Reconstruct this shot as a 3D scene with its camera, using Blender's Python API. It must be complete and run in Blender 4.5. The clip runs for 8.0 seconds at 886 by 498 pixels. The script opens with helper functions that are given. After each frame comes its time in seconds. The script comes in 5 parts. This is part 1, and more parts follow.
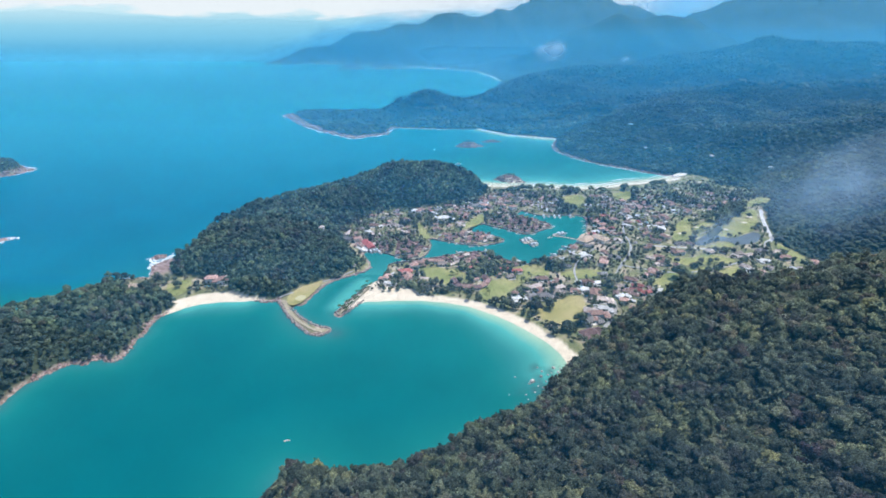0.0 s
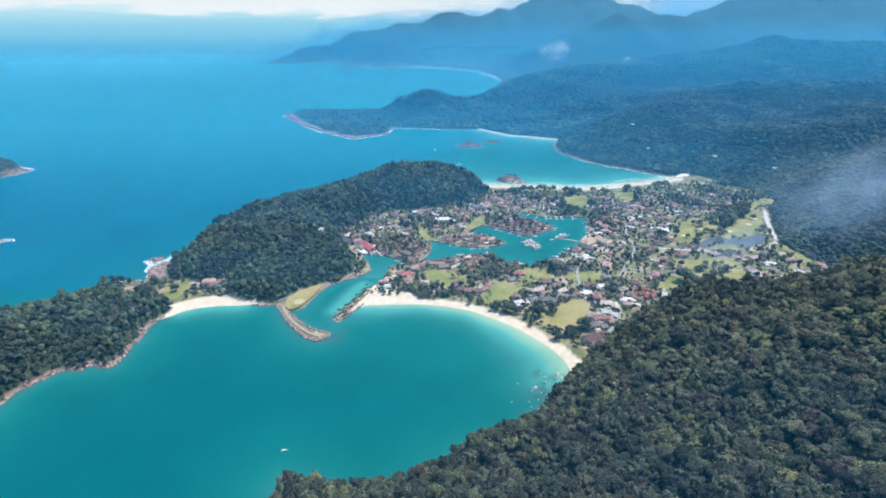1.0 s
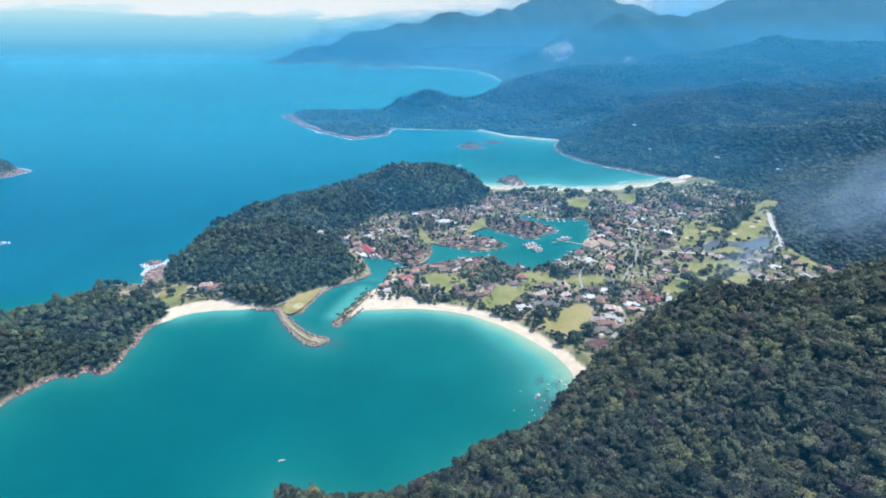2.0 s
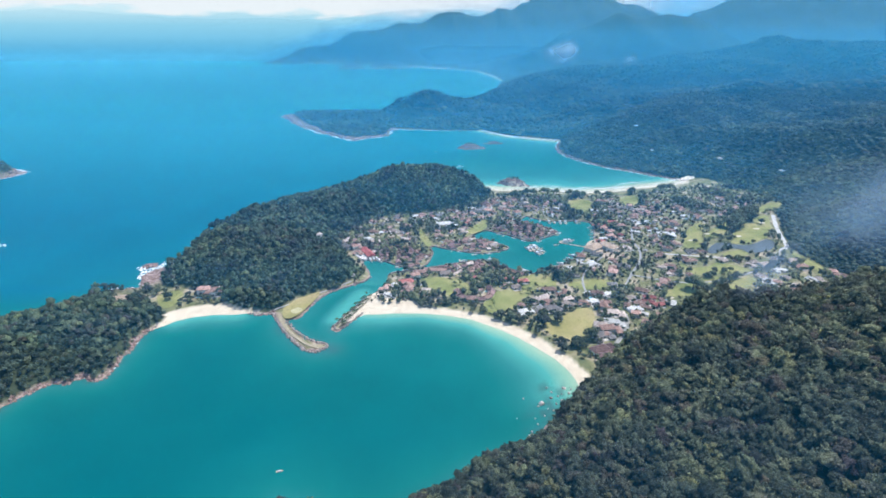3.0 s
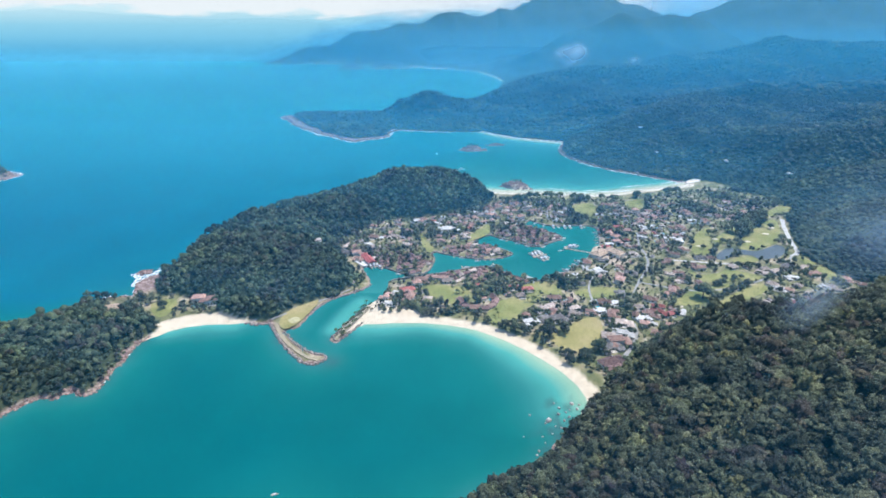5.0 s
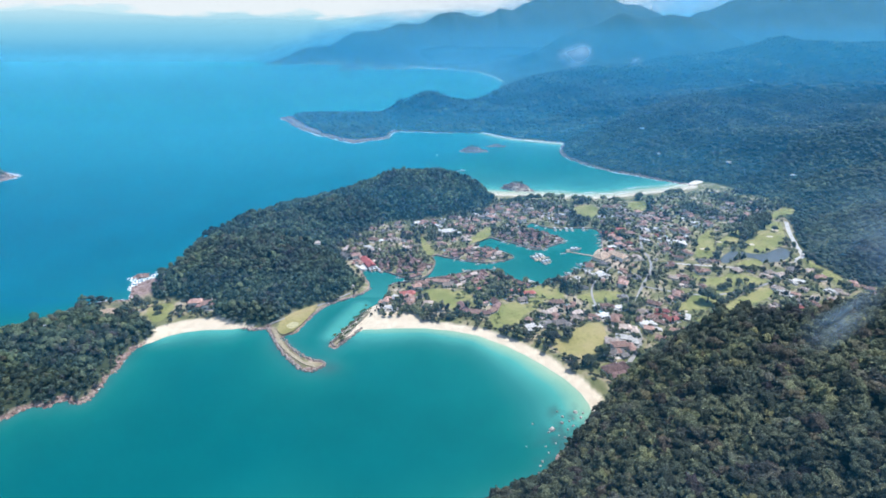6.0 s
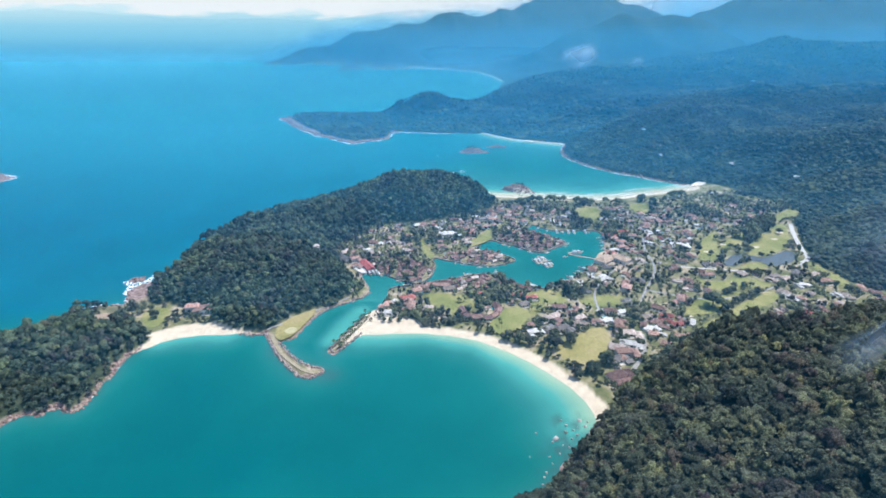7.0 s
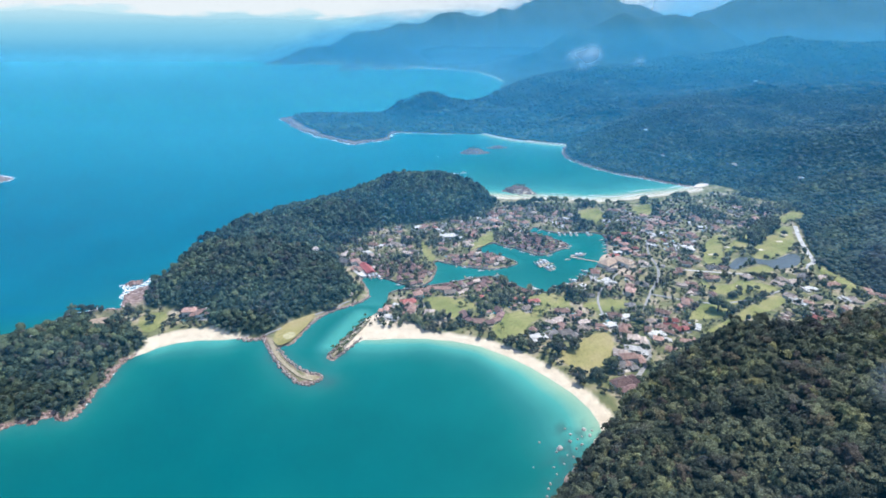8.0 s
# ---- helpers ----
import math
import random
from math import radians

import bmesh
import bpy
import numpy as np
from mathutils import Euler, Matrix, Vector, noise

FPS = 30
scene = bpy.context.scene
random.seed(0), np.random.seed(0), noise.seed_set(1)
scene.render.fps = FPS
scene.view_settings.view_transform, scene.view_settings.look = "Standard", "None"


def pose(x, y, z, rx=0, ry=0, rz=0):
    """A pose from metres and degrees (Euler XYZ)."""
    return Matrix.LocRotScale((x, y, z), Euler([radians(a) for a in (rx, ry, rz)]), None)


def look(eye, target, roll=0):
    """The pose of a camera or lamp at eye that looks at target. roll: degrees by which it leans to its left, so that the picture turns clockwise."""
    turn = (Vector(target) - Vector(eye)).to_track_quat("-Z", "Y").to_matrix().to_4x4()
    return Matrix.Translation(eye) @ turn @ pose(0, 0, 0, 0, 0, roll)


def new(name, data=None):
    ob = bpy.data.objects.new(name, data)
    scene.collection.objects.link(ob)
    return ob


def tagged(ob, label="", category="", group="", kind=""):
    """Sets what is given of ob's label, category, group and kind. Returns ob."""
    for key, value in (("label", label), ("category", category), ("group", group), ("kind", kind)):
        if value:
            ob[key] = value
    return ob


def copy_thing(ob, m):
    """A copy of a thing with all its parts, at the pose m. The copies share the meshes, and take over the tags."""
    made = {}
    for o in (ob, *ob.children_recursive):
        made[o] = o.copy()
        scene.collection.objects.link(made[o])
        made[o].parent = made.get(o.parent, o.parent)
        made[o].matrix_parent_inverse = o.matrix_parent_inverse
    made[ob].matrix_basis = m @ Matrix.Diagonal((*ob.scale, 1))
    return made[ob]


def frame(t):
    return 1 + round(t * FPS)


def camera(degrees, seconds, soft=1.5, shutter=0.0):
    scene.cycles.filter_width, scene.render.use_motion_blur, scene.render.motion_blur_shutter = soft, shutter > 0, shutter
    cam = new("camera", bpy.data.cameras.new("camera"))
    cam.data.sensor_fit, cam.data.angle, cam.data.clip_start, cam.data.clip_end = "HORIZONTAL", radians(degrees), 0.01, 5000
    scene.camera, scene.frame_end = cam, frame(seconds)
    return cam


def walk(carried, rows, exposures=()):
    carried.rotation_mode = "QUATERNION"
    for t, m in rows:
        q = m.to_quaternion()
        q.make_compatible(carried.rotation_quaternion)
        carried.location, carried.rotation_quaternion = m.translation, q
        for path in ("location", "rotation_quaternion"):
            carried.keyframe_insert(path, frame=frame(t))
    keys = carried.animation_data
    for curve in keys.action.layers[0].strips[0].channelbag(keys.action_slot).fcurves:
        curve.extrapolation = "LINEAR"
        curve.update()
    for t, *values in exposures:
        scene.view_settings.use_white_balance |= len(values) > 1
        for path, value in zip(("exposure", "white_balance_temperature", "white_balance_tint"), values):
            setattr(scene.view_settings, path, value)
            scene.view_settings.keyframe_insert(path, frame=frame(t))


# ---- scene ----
cam = camera(82.3, 8.0, soft=1.65)
PATH = [
    (0, (-0.461, -1.498, 279.535), (-0.458, 0.335, 278.735), -0.0),
    (0.5, (-0.788, 3.253, 279.547), (-0.786, 5.085, 278.746), -0.0),
    (1, (-1.225, 8.22, 279.586), (-1.223, 10.052, 278.784), -0.0),
    (1.5, (-1.676, 12.978, 279.634), (-1.674, 14.811, 278.832), -0.0),
    (3, (-3.179, 27.182, 279.649), (-3.177, 29.014, 278.847), -0.0),
    (3.5, (-3.779, 31.924, 279.752), (-3.778, 33.756, 278.95), -0.0),
    (4, (-4.367, 36.586, 279.854), (-4.367, 38.418, 279.052), -0.0),
    (4.5, (-4.831, 41.204, 279.934), (-4.831, 43.036, 279.132), -0.0),
    (6, (-5.896, 54.942, 280.156), (-5.896, 56.775, 279.355), 0.0),
    (6.5, (-6.408, 59.856, 280.119), (-6.407, 61.689, 279.318), 0.0),
    (7, (-6.929, 64.772, 280.095), (-6.928, 66.605, 279.294), 0.0),
    (7.5, (-7.422, 69.451, 280.059), (-7.422, 71.283, 279.257), 0.0),
    (8, (-7.814, 74.151, 280.066), (-7.814, 75.983, 279.265), 0.0),
]
walk(cam, [(t, look(eye, target, roll)) for t, eye, target, roll in PATH])
# ---- light ----
SUN_ELEV, SUN_AZ = 66.0, 62.0   # the sun stands high over the far end of the valley
world = bpy.data.worlds.new("sky_world")
scene.world = world
world.use_nodes = True
wn, wl = world.node_tree.nodes, world.node_tree.links
sky = wn.new("ShaderNodeTexSky")
sky.sky_type, sky.sun_disc = "NISHITA", False
sky.sun_elevation, sky.sun_rotation = radians(SUN_ELEV), radians(SUN_AZ)
wl.new(sky.outputs[0], wn["Background"].inputs[0])
wn["Background"].inputs[1].default_value = 0.22
sun = new("sun", bpy.data.lights.new("sun", "SUN"))
sun.data.energy, sun.data.angle, sun.data.color = 3.9, radians(0.6), (1.0, 0.97, 0.91)
to_sun = Vector((math.sin(radians(SUN_AZ)) * math.cos(radians(SUN_ELEV)), math.cos(radians(SUN_AZ)) * math.cos(radians(SUN_ELEV)), math.sin(radians(SUN_ELEV))))
sun.matrix_world = look((0, 0, 900), Vector((0, 0, 900)) - to_sun)
scene.view_settings.exposure = 0.0


# ---- material helpers ----
def material(name, rough=0.8, spec=0.3, metal=0.0):
    m = bpy.data.materials.new(name)
    m.use_nodes = True
    b = m.node_tree.nodes["Principled BSDF"]
    b.inputs["Roughness"].default_value = rough
    b.inputs["Specular IOR Level"].default_value = spec
    b.inputs["Metallic"].default_value = metal
    return m


def node(m, kind, **values):
    n = m.node_tree.nodes.new("ShaderNode" + kind)
    for key, value in values.items():
        n.inputs[key].default_value = value
    return n


def link(m, a, b):
    m.node_tree.links.new(a, b)


def position(m):
    return node(m, "NewGeometry").outputs["Position"]


def noise_of(m, scale, detail=3.0, vec=None):
    n = node(m, "TexNoise", Scale=scale, Detail=detail)
    link(m, vec if vec else position(m), n.inputs["Vector"])
    return n.outputs["Fac"]


def ramp(m, fac, stops):
    r = node(m, "ValToRGB")
    els = r.color_ramp.elements
    while len(els) < len(stops):
        els.new(0.5)
    for e, (p, c) in zip(els, stops):
        e.position, e.color = p, (*c, 1)
    link(m, fac, r.inputs[0])
    return r.outputs[0]


def mix(m, fac, a, b, mode="MIX"):
    n = m.node_tree.nodes.new("ShaderNodeMix")
    n.data_type, n.blend_type = "RGBA", mode
    for sock, v in ((n.inputs[0], fac), (n.inputs[6], a), (n.inputs[7], b)):
        if isinstance(v, (float, int)):
            sock.default_value = v
        elif isinstance(v, tuple):
            sock.default_value = (*v, 1)
        else:
            link(m, v, sock)
    return n.outputs[2]


def maths(m, op, a, b=0.0, clamp=False):
    n = m.node_tree.nodes.new("ShaderNodeMath")
    n.operation, n.use_clamp = op, clamp
    for sock, v in ((n.inputs[0], a), (n.inputs[1], b)):
        if isinstance(v, (float, int)):
            sock.default_value = v
        else:
            link(m, v, sock)
    return n.outputs[0]


def attribute(m, name):
    n = node(m, "Attribute")
    n.attribute_name = name
    return n.outputs["Fac"]


def bump(m, height_socket, strength, distance=0.3):
    n = node(m, "Bump", Strength=strength, Distance=distance)
    link(m, height_socket, n.inputs["Height"])
    link(m, n.outputs[0], m.node_tree.nodes["Principled BSDF"].inputs["Normal"])


def base(m, colour):
    s = m.node_tree.nodes["Principled BSDF"].inputs["Base Color"]
    if isinstance(colour, tuple):
        s.default_value = (*colour, 1)
    else:
        link(m, colour, s)
    return m


# ---- mesh helpers ----
def mesh_of(name, verts, faces, mats, smooth=False, attrs=None, index=None):
    """A mesh from arrays: faces is one array of triangles or quads, or a plain list."""
    me = bpy.data.meshes.new(name)
    if isinstance(faces, list):
        me.from_pydata([tuple(v) for v in verts], [], faces)
    else:
        n, k = faces.shape
        me.vertices.add(len(verts))
        me.vertices.foreach_set("co", np.asarray(verts, np.float32).ravel())
        me.loops.add(n * k)
        me.loops.foreach_set("vertex_index", faces.astype(np.int32).ravel())
        me.polygons.add(n)
        me.polygons.foreach_set("loop_start", np.arange(0, n * k, k, dtype=np.int32))
        me.update(calc_edges=True)
    for mt in (mats if isinstance(mats, (list, tuple)) else [mats]):
        me.materials.append(mt)
    if index is not None:
        me.polygons.foreach_set("material_index", np.asarray(index, np.int32))
    if smooth:
        me.polygons.foreach_set("use_smooth", np.ones(len(me.polygons), bool))
    for key, values in (attrs or {}).items():
        me.attributes.new(key, "FLOAT", "POINT").data.foreach_set("value", np.asarray(values, np.float32))
    me.update()
    return me


def part(name, bm, mat, parent, label="", smooth=False):
    """One bmesh (or mesh) as one object under a thing or part."""
    if isinstance(bm, bmesh.types.BMesh):
        me = bpy.data.meshes.new(name)
        bm.to_mesh(me)
        bm.free()
        me.materials.append(mat)
        if smooth:
            me.polygons.foreach_set("use_smooth", np.ones(len(me.polygons), bool))
    else:
        me = bm
    ob = new(name, me)
    ob.parent = parent
    return tagged(ob, label)


def vnoise(x, y, size, seed=0):
    """Smooth value noise, 0 to 1, with cells of that size."""
    x, y = np.asarray(x, float) / size + seed * 17.3, np.asarray(y, float) / size - seed * 9.1
    i, j = np.floor(x), np.floor(y)
    fx, fy = x - i, y - j
    fx, fy = fx * fx * (3 - 2 * fx), fy * fy * (3 - 2 * fy)

    def h(a, b):
        v = np.sin(a * 127.1 + b * 311.7 + seed * 74.7) * 43758.5453
        return v - np.floor(v)
    return (h(i, j) * (1 - fx) + h(i + 1, j) * fx) * (1 - fy) + (h(i, j + 1) * (1 - fx) + h(i + 1, j + 1) * fx) * fy


def fbm(x, y, size, seed=0, octaves=4):
    return sum(vnoise(x, y, size / 2 ** k, seed + k) * 0.5 ** k for k in range(octaves)) / sum(0.5 ** k for k in range(octaves))


def inside(x, y, poly):
    """Signed distance to a closed outline: inside is plus."""
    d, ins = line_dist(x, y, poly + poly[:1]), np.zeros(np.shape(x), bool)
    for (ax, ay), (bx, by) in zip(poly, poly[1:] + poly[:1]):
        if ay != by:
            ins ^= ((ay > y) != (by > y)) & (x < (bx - ax) * (y - ay) / (by - ay) + ax)
    return np.where(ins, d, -d)


def line_dist(x, y, pts):
    d = np.full(np.shape(x), 1e12)
    for (ax, ay), (bx, by) in zip(pts[:-1], pts[1:]):
        dx, dy = bx - ax, by - ay
        t = np.clip(((x - ax) * dx + (y - ay) * dy) / (dx * dx + dy * dy + 1e-9), 0, 1)
        d = np.minimum(d, (x - ax - t * dx) ** 2 + (y - ay - t * dy) ** 2)
    return np.sqrt(d)


# ---- plan: shores and feet of the hills, in metres ----
FORE = [(-260, -420), (-190, -150), (-150, 60), (-125, 180), (-112, 234), (-111, 246), (-106, 254), (-97, 254), (-76, 247), (-54, 243), (-32, 248), (-9, 262), (15, 279), (42, 293), (66, 310), (80, 330), (92, 345), (103, 360), (112, 368)]
BEACH = [(113, 378), (110, 394), (101, 413), (88, 430), (71, 449), (53, 465), (28, 482), (1, 491), (-27, 495), (-54, 495), (-72, 493), (-86, 493)]
JETTY = [(-94, 483), (-103, 467), (-109, 461), (-114, 465), (-108, 485), (-98, 508), (-90, 528)]
SOUTH = [(-87, 533), (-78, 545), (-70, 565), (-70, 585), (-63, 592), (-50, 596), (-34, 599), (-20, 606), (3, 613), (27, 623), (52, 628), (70, 613), (88, 596), (107, 589), (120, 592), (135, 602), (148, 613), (165, 628), (181, 647)]
EAST = [(199, 674), (213, 695), (226, 745), (226, 766), (215, 773), (190, 773), (161, 773), (146, 782), (131, 796)]
TONGUE_B = [(119, 778), (130, 766), (148, 751), (165, 734), (166, 722), (151, 709), (125, 692), (111, 699), (94, 714), (76, 724), (63, 734), (52, 728), (40, 714)]
TONGUE_A = [(43, 701), (65, 692), (82, 677), (88, 667), (76, 657), (53, 650), (32, 653), (15, 660), (-3, 667), (-14, 674)]
WEST = [(-20, 669), (-16, 652), (-18, 636), (-23, 617), (-34, 603), (-44, 603), (-58, 610), (-72, 620), (-87, 628), (-100, 628), (-107, 625)]
SPIT = [(-101, 608), (-94, 594), (-91, 580), (-98, 567), (-115, 555), (-131, 543), (-140, 531), (-145, 515), (-149, 495), (-152, 485), (-161, 478), (-162, 476), (-153, 462), (-139, 449), (-127, 441), (-117, 438), (-113, 434), (-117, 427), (-124, 423.5), (-133, 427.5), (-146.5, 440), (-162.5, 460.5), (-176, 482)]
COVE = [(-184, 493), (-197, 490), (-210, 495), (-220, 493), (-247, 492), (-267, 487), (-280, 480), (-287, 471), (-293, 465)]
PENINSULA = [(-300, 454), (-299, 435), (-296, 427), (-300, 418), (-298, 408), (-297, 394), (-299, 385), (-309, 383), (-316, 387), (-323, 378), (-340, 377), (-352, 360), (-358, 336), (-356, 318), (-390, 300), (-470, 300), (-530, 380), (-500, 450), (-440, 480), (-401, 503), (-406, 526), (-402, 537), (-376, 549)]
CAPE = [(-356, 555), (-369, 580), (-368, 594), (-346, 608), (-342, 630), (-350, 662), (-350, 692), (-341, 730), (-325, 800), (-280, 850), (-215, 895), (-150, 940), (-60, 985), (20, 985)]
BEACH_2 = [(80, 952), (110, 945), (161, 945), (210, 939), (258, 929), (311, 939), (370, 962), (429, 979), (468, 997)]
BAY_2 = [(470, 1012), (430, 1035), (389, 1076), (353, 1106), (318, 1152), (294, 1203), (282, 1246), (286, 1304), (302, 1355)]
BEACH_3 = [(314, 1389), (242, 1424), (185, 1454), (144, 1500), (118, 1533)]
HEADLAND = [(18, 1533), (-80, 1550), (-146, 1559), (-160, 1533), (-160, 1454), (-209, 1424), (-242, 1396), (-287, 1439), (-366, 1517), (-436, 1603), (-503, 1720), (-552, 1808), (-500, 1860), (-380, 1880), (-180, 1880), (-40, 1950), (90, 2000), (180, 2150), (240, 2400), (290, 2800)]
BEACH_4 = [(338, 3061), (321, 3305), (247, 3729), (57, 3929), (-108, 4038), (-261, 4153)]
FAR_CAPE = [(-883, 4500), (-1470, 4530), (-1520, 4620), (-1300, 4900)]
MAIN = FORE + BEACH + JETTY + SOUTH + EAST + TONGUE_B + TONGUE_A + WEST + SPIT + COVE + PENINSULA + CAPE + BEACH_2 + BAY_2 + BEACH_3 + HEADLAND + BEACH_4 + FAR_CAPE + [(4600, 4900), (4600, -420)]
FOOT_1 = [(111, 366), (138, 396), (153, 407), (167, 425), (189, 447), (206, 464), (225, 468), (247, 465), (265, 463), (290, 472), (330, 486), (365, 495), (393, 496), (426, 502), (465, 512), (560, 486), (2000, 330), (4600, 100)]
HILL_1 = FORE + FOOT_1 + [(4600, -420)]
FOOT_3 = [(84, 892), (52, 847), (6, 820), (-46, 803), (-97, 796), (-126, 756), (-146, 709), (-152, 690), (-135, 652), (-115, 613), (-101, 588), (-121, 558), (-142, 540), (-162, 527), (-181, 495), (-204, 497), (-223, 502), (-244, 512), (-263, 529), (-295, 546), (-310, 552), (-324, 546), (-345, 578)]
HILL_3 = FOOT_3 + CAPE[2:] + [(70, 950)]
HILL_2 = PENINSULA + [(-368, 520), (-347, 524), (-329, 518), (-312, 502), (-301, 492), (-289, 483)]
FOOT_4 = [(4600, 180), (2000, 380), (600, 545), (490, 582), (480, 603), (475, 633), (473, 666), (509, 743), (543, 813), (580, 852), (580, 889), (554, 927), (542, 978), (518, 1015), (491, 1026)]
HILL_4 = FOOT_4 + BAY_2 + BEACH_3 + HEADLAND + BEACH_4 + FAR_CAPE + [(4600, 4900)]
ISLETS = [  # x, y, half length, half width, height, turn
    (134, 979, 27, 13, 12, -25), (68, 1298, 30, 13, 12, 0), (131, 1355, 18, 8, 5, 0), (-940, 1040, 62, 45, 26, 20), (-674, 3990, 90, 55, 44, 0), (-400, 4030, 140, 70, 56, 0), (-640, 668, 12, 6, 2, 20), (-376, 612, 6, 4.5, 2.6, 20)]
RIDGES = [  # crest lines: x, y, height, half width
    [(-500, 1800, 9, 60), (-358, 1740, 17, 80), (-205, 1735, 20, 75), (-168, 1740, 42, 50), (-132, 1750, 73, 60), (-76, 1755, 92, 75), (-34, 1760, 90, 80), (34, 1775, 66, 95), (92, 1795, 46, 110), (130, 1820, 46, 130), (200, 1900, 68, 220), (352, 2050, 110, 350), (600, 2150, 122, 420), (850, 2250, 134, 450), (1080, 2300, 178, 450), (1270, 2350, 196, 420), (1410, 2350, 232, 300), (1530, 2350, 206, 400), (1850, 2250, 224, 450), (2400, 2100, 260, 500), (3600, 1700, 290, 700)],
    [(320, 1300, 40, 90), (420, 1330, 66, 140), (560, 1400, 84, 200), (800, 1500, 100, 280), (1100, 1500, 120, 320), (1500, 1400, 140, 350), (2200, 1300, 160, 400)],
    [(804, 3600, 225, 300), (960, 3600, 290, 330), (1090, 3600, 340, 330), (1230, 3600, 358, 330), (1340, 3600, 362, 330), (1500, 3600, 345, 330), (1620, 3600, 300, 320), (1800, 3600, 215, 300)],
    [(-1472, 4590, 34, 90), (-1057, 4600, 178, 190), (-623, 4600, 292, 270), (-199, 4600, 312, 310), (81, 4600, 396, 330), (411, 4620, 388, 350), (555, 4640, 456, 360), (831, 4650, 535, 420), (1150, 4650, 560, 450), (1496, 4650, 475, 450), (1863, 4700, 380, 400)],
    [(1999, 4800, 395, 300), (2220, 4800, 510, 400), (2716, 4800, 660, 600), (3761, 4800, 660, 600)],
]


def ridge_height(x, y, pts):
    best, out = np.full(np.shape(x), 1e12), np.zeros(np.shape(x))
    for (ax, ay, az, aw), (bx, by, bz, bw) in zip(pts[:-1], pts[1:]):
        dx, dy = bx - ax, by - ay
        t = np.clip(((x - ax) * dx + (y - ay) * dy) / (dx * dx + dy * dy), 0, 1)
        d = np.hypot(x - ax - t * dx, y - ay - t * dy)
        ts = t * t * (3 - 2 * t)
        near = d < best
        best = np.where(near, d, best)
        h = (az + (bz - az) * ts) * np.exp(-(d / (aw + (bw - aw) * t)) ** 1.5)
        out = np.maximum(out, h)
    return out


def soft(s, size):
    return 1 - np.exp(-np.maximum(s, 0) / size)


def land(x, y):
    """Height of the ground, the shore's signed distance, and the cover of hills (wood) at plan places."""
    x, y = np.asarray(x, float), np.asarray(y, float)
    wob = (fbm(x, y, 26, 5) - 0.5) * 7 + (vnoise(x, y, 4.5, 8) - 0.5) * 3
    sandy = np.minimum(line_dist(x, y, BEACH), np.minimum(line_dist(x, y, BEACH_2), np.minimum(line_dist(x, y, COVE[3:7]), np.minimum(line_dist(x, y, BEACH_3), line_dist(x, y, BEACH_4)))))
    village = np.clip(np.minimum(np.minimum(x + 150, 260 - x), np.minimum(y - 470, 820 - y)) / 30, 0, 1)
    s = inside(x, y, MAIN)
    s = s + wob * np.clip(sandy / 25, 0.08, 1) * (1 - 0.8 * village) * np.clip((y - 150) / 60, 0, 1)
    h = np.where(s > 0, 2.4 * soft(s, 7), -np.minimum(0.22 * -s, 9))
    h = np.where((sandy < 40) & (s > 0), np.minimum(h, 0.3 + 0.09 * np.maximum(s, 0)), h)
    s1, s2, s3, s4 = inside(x, y, HILL_1), np.minimum(inside(x, y, HILL_2), s), np.minimum(inside(x, y, HILL_3), s), np.minimum(inside(x, y, HILL_4), np.maximum(s, -50))
    lumps = fbm(x, y, 120, 2) - 0.5
    h = h + 143 * soft(np.minimum(s1, s), 112) * (1 + 0.22 * lumps)
    h = h + 16.5 * soft(s2, 28) * (1 + 0.5 * lumps)
    rise = np.exp(-(((x + 55) / 130) ** 2 + ((y - 905) / 90) ** 2))
    h = h + (20.5 + 32 * rise + 7 * np.exp(-(((x + 235) / 70) ** 2 + ((y - 640) / 70) ** 2)) - 10 * np.exp(-(line_dist(x, y, [(-150, 700), (-215, 765), (-260, 800)]) / 22) ** 2) + 4 * np.exp(-(((x + 270) / 60) ** 2 + ((y - 590) / 60) ** 2))) * soft(s3, 30) * (1 + 0.3 * lumps)
    r = np.maximum.reduce([ridge_height(x, y, p) for p in RIDGES])
    big = fbm(x, y, 420, 4) - 0.5
    spur = lambda size, seed: 1 - np.abs(2 * vnoise(x + 0.35 * y, y - 0.2 * x, size, seed) - 1)
    gully = (0.6 * spur(330, 14) + 0.4 * spur(150, 15) - 0.55) * 82 * np.clip((s4 - 40) / 160, 0, 1) * np.clip(np.maximum((x - 60) / 260, (y - 2600) / 300), 0, 1) * np.where((y > 1950) & (y < 2600), 0.5, 1.0)
    r = gully + np.maximum(r * (1 + 0.10 * big + 0.10 * lumps), (85 + 70 * big) * soft(s4, 240) * np.clip((x - 150) / 250, 0, 1))
    h = h + r * soft(s4, 70)
    wood = np.maximum.reduce([s1 + np.minimum(0, s - 3), s2, s3, s4 + np.minimum(0, (s - 4))])
    for ix, iy, a, b, top, turn in ISLETS:
        c, q = math.cos(radians(turn)), math.sin(radians(turn))
        u, v = ((x - ix) * c + (y - iy) * q) / a, (-(x - ix) * q + (y - iy) * c) / b
        e = 1 - np.hypot(u, v) + (vnoise(x, y, b * 0.5, 3) - 0.5) * 0.35
        si = e * b
        h = np.where(si > s, np.where(si > 0, top * soft(si, b * 0.35), np.maximum(h, -np.minimum(0.3 * -si, 9))), h)
        wood = np.where(si > np.maximum(s, 0), si - (b * (0.5 if top > 5 else 2.0) if top < 20 else 5), wood)
        s = np.maximum(s, si)
    return h, s, wood, sandy


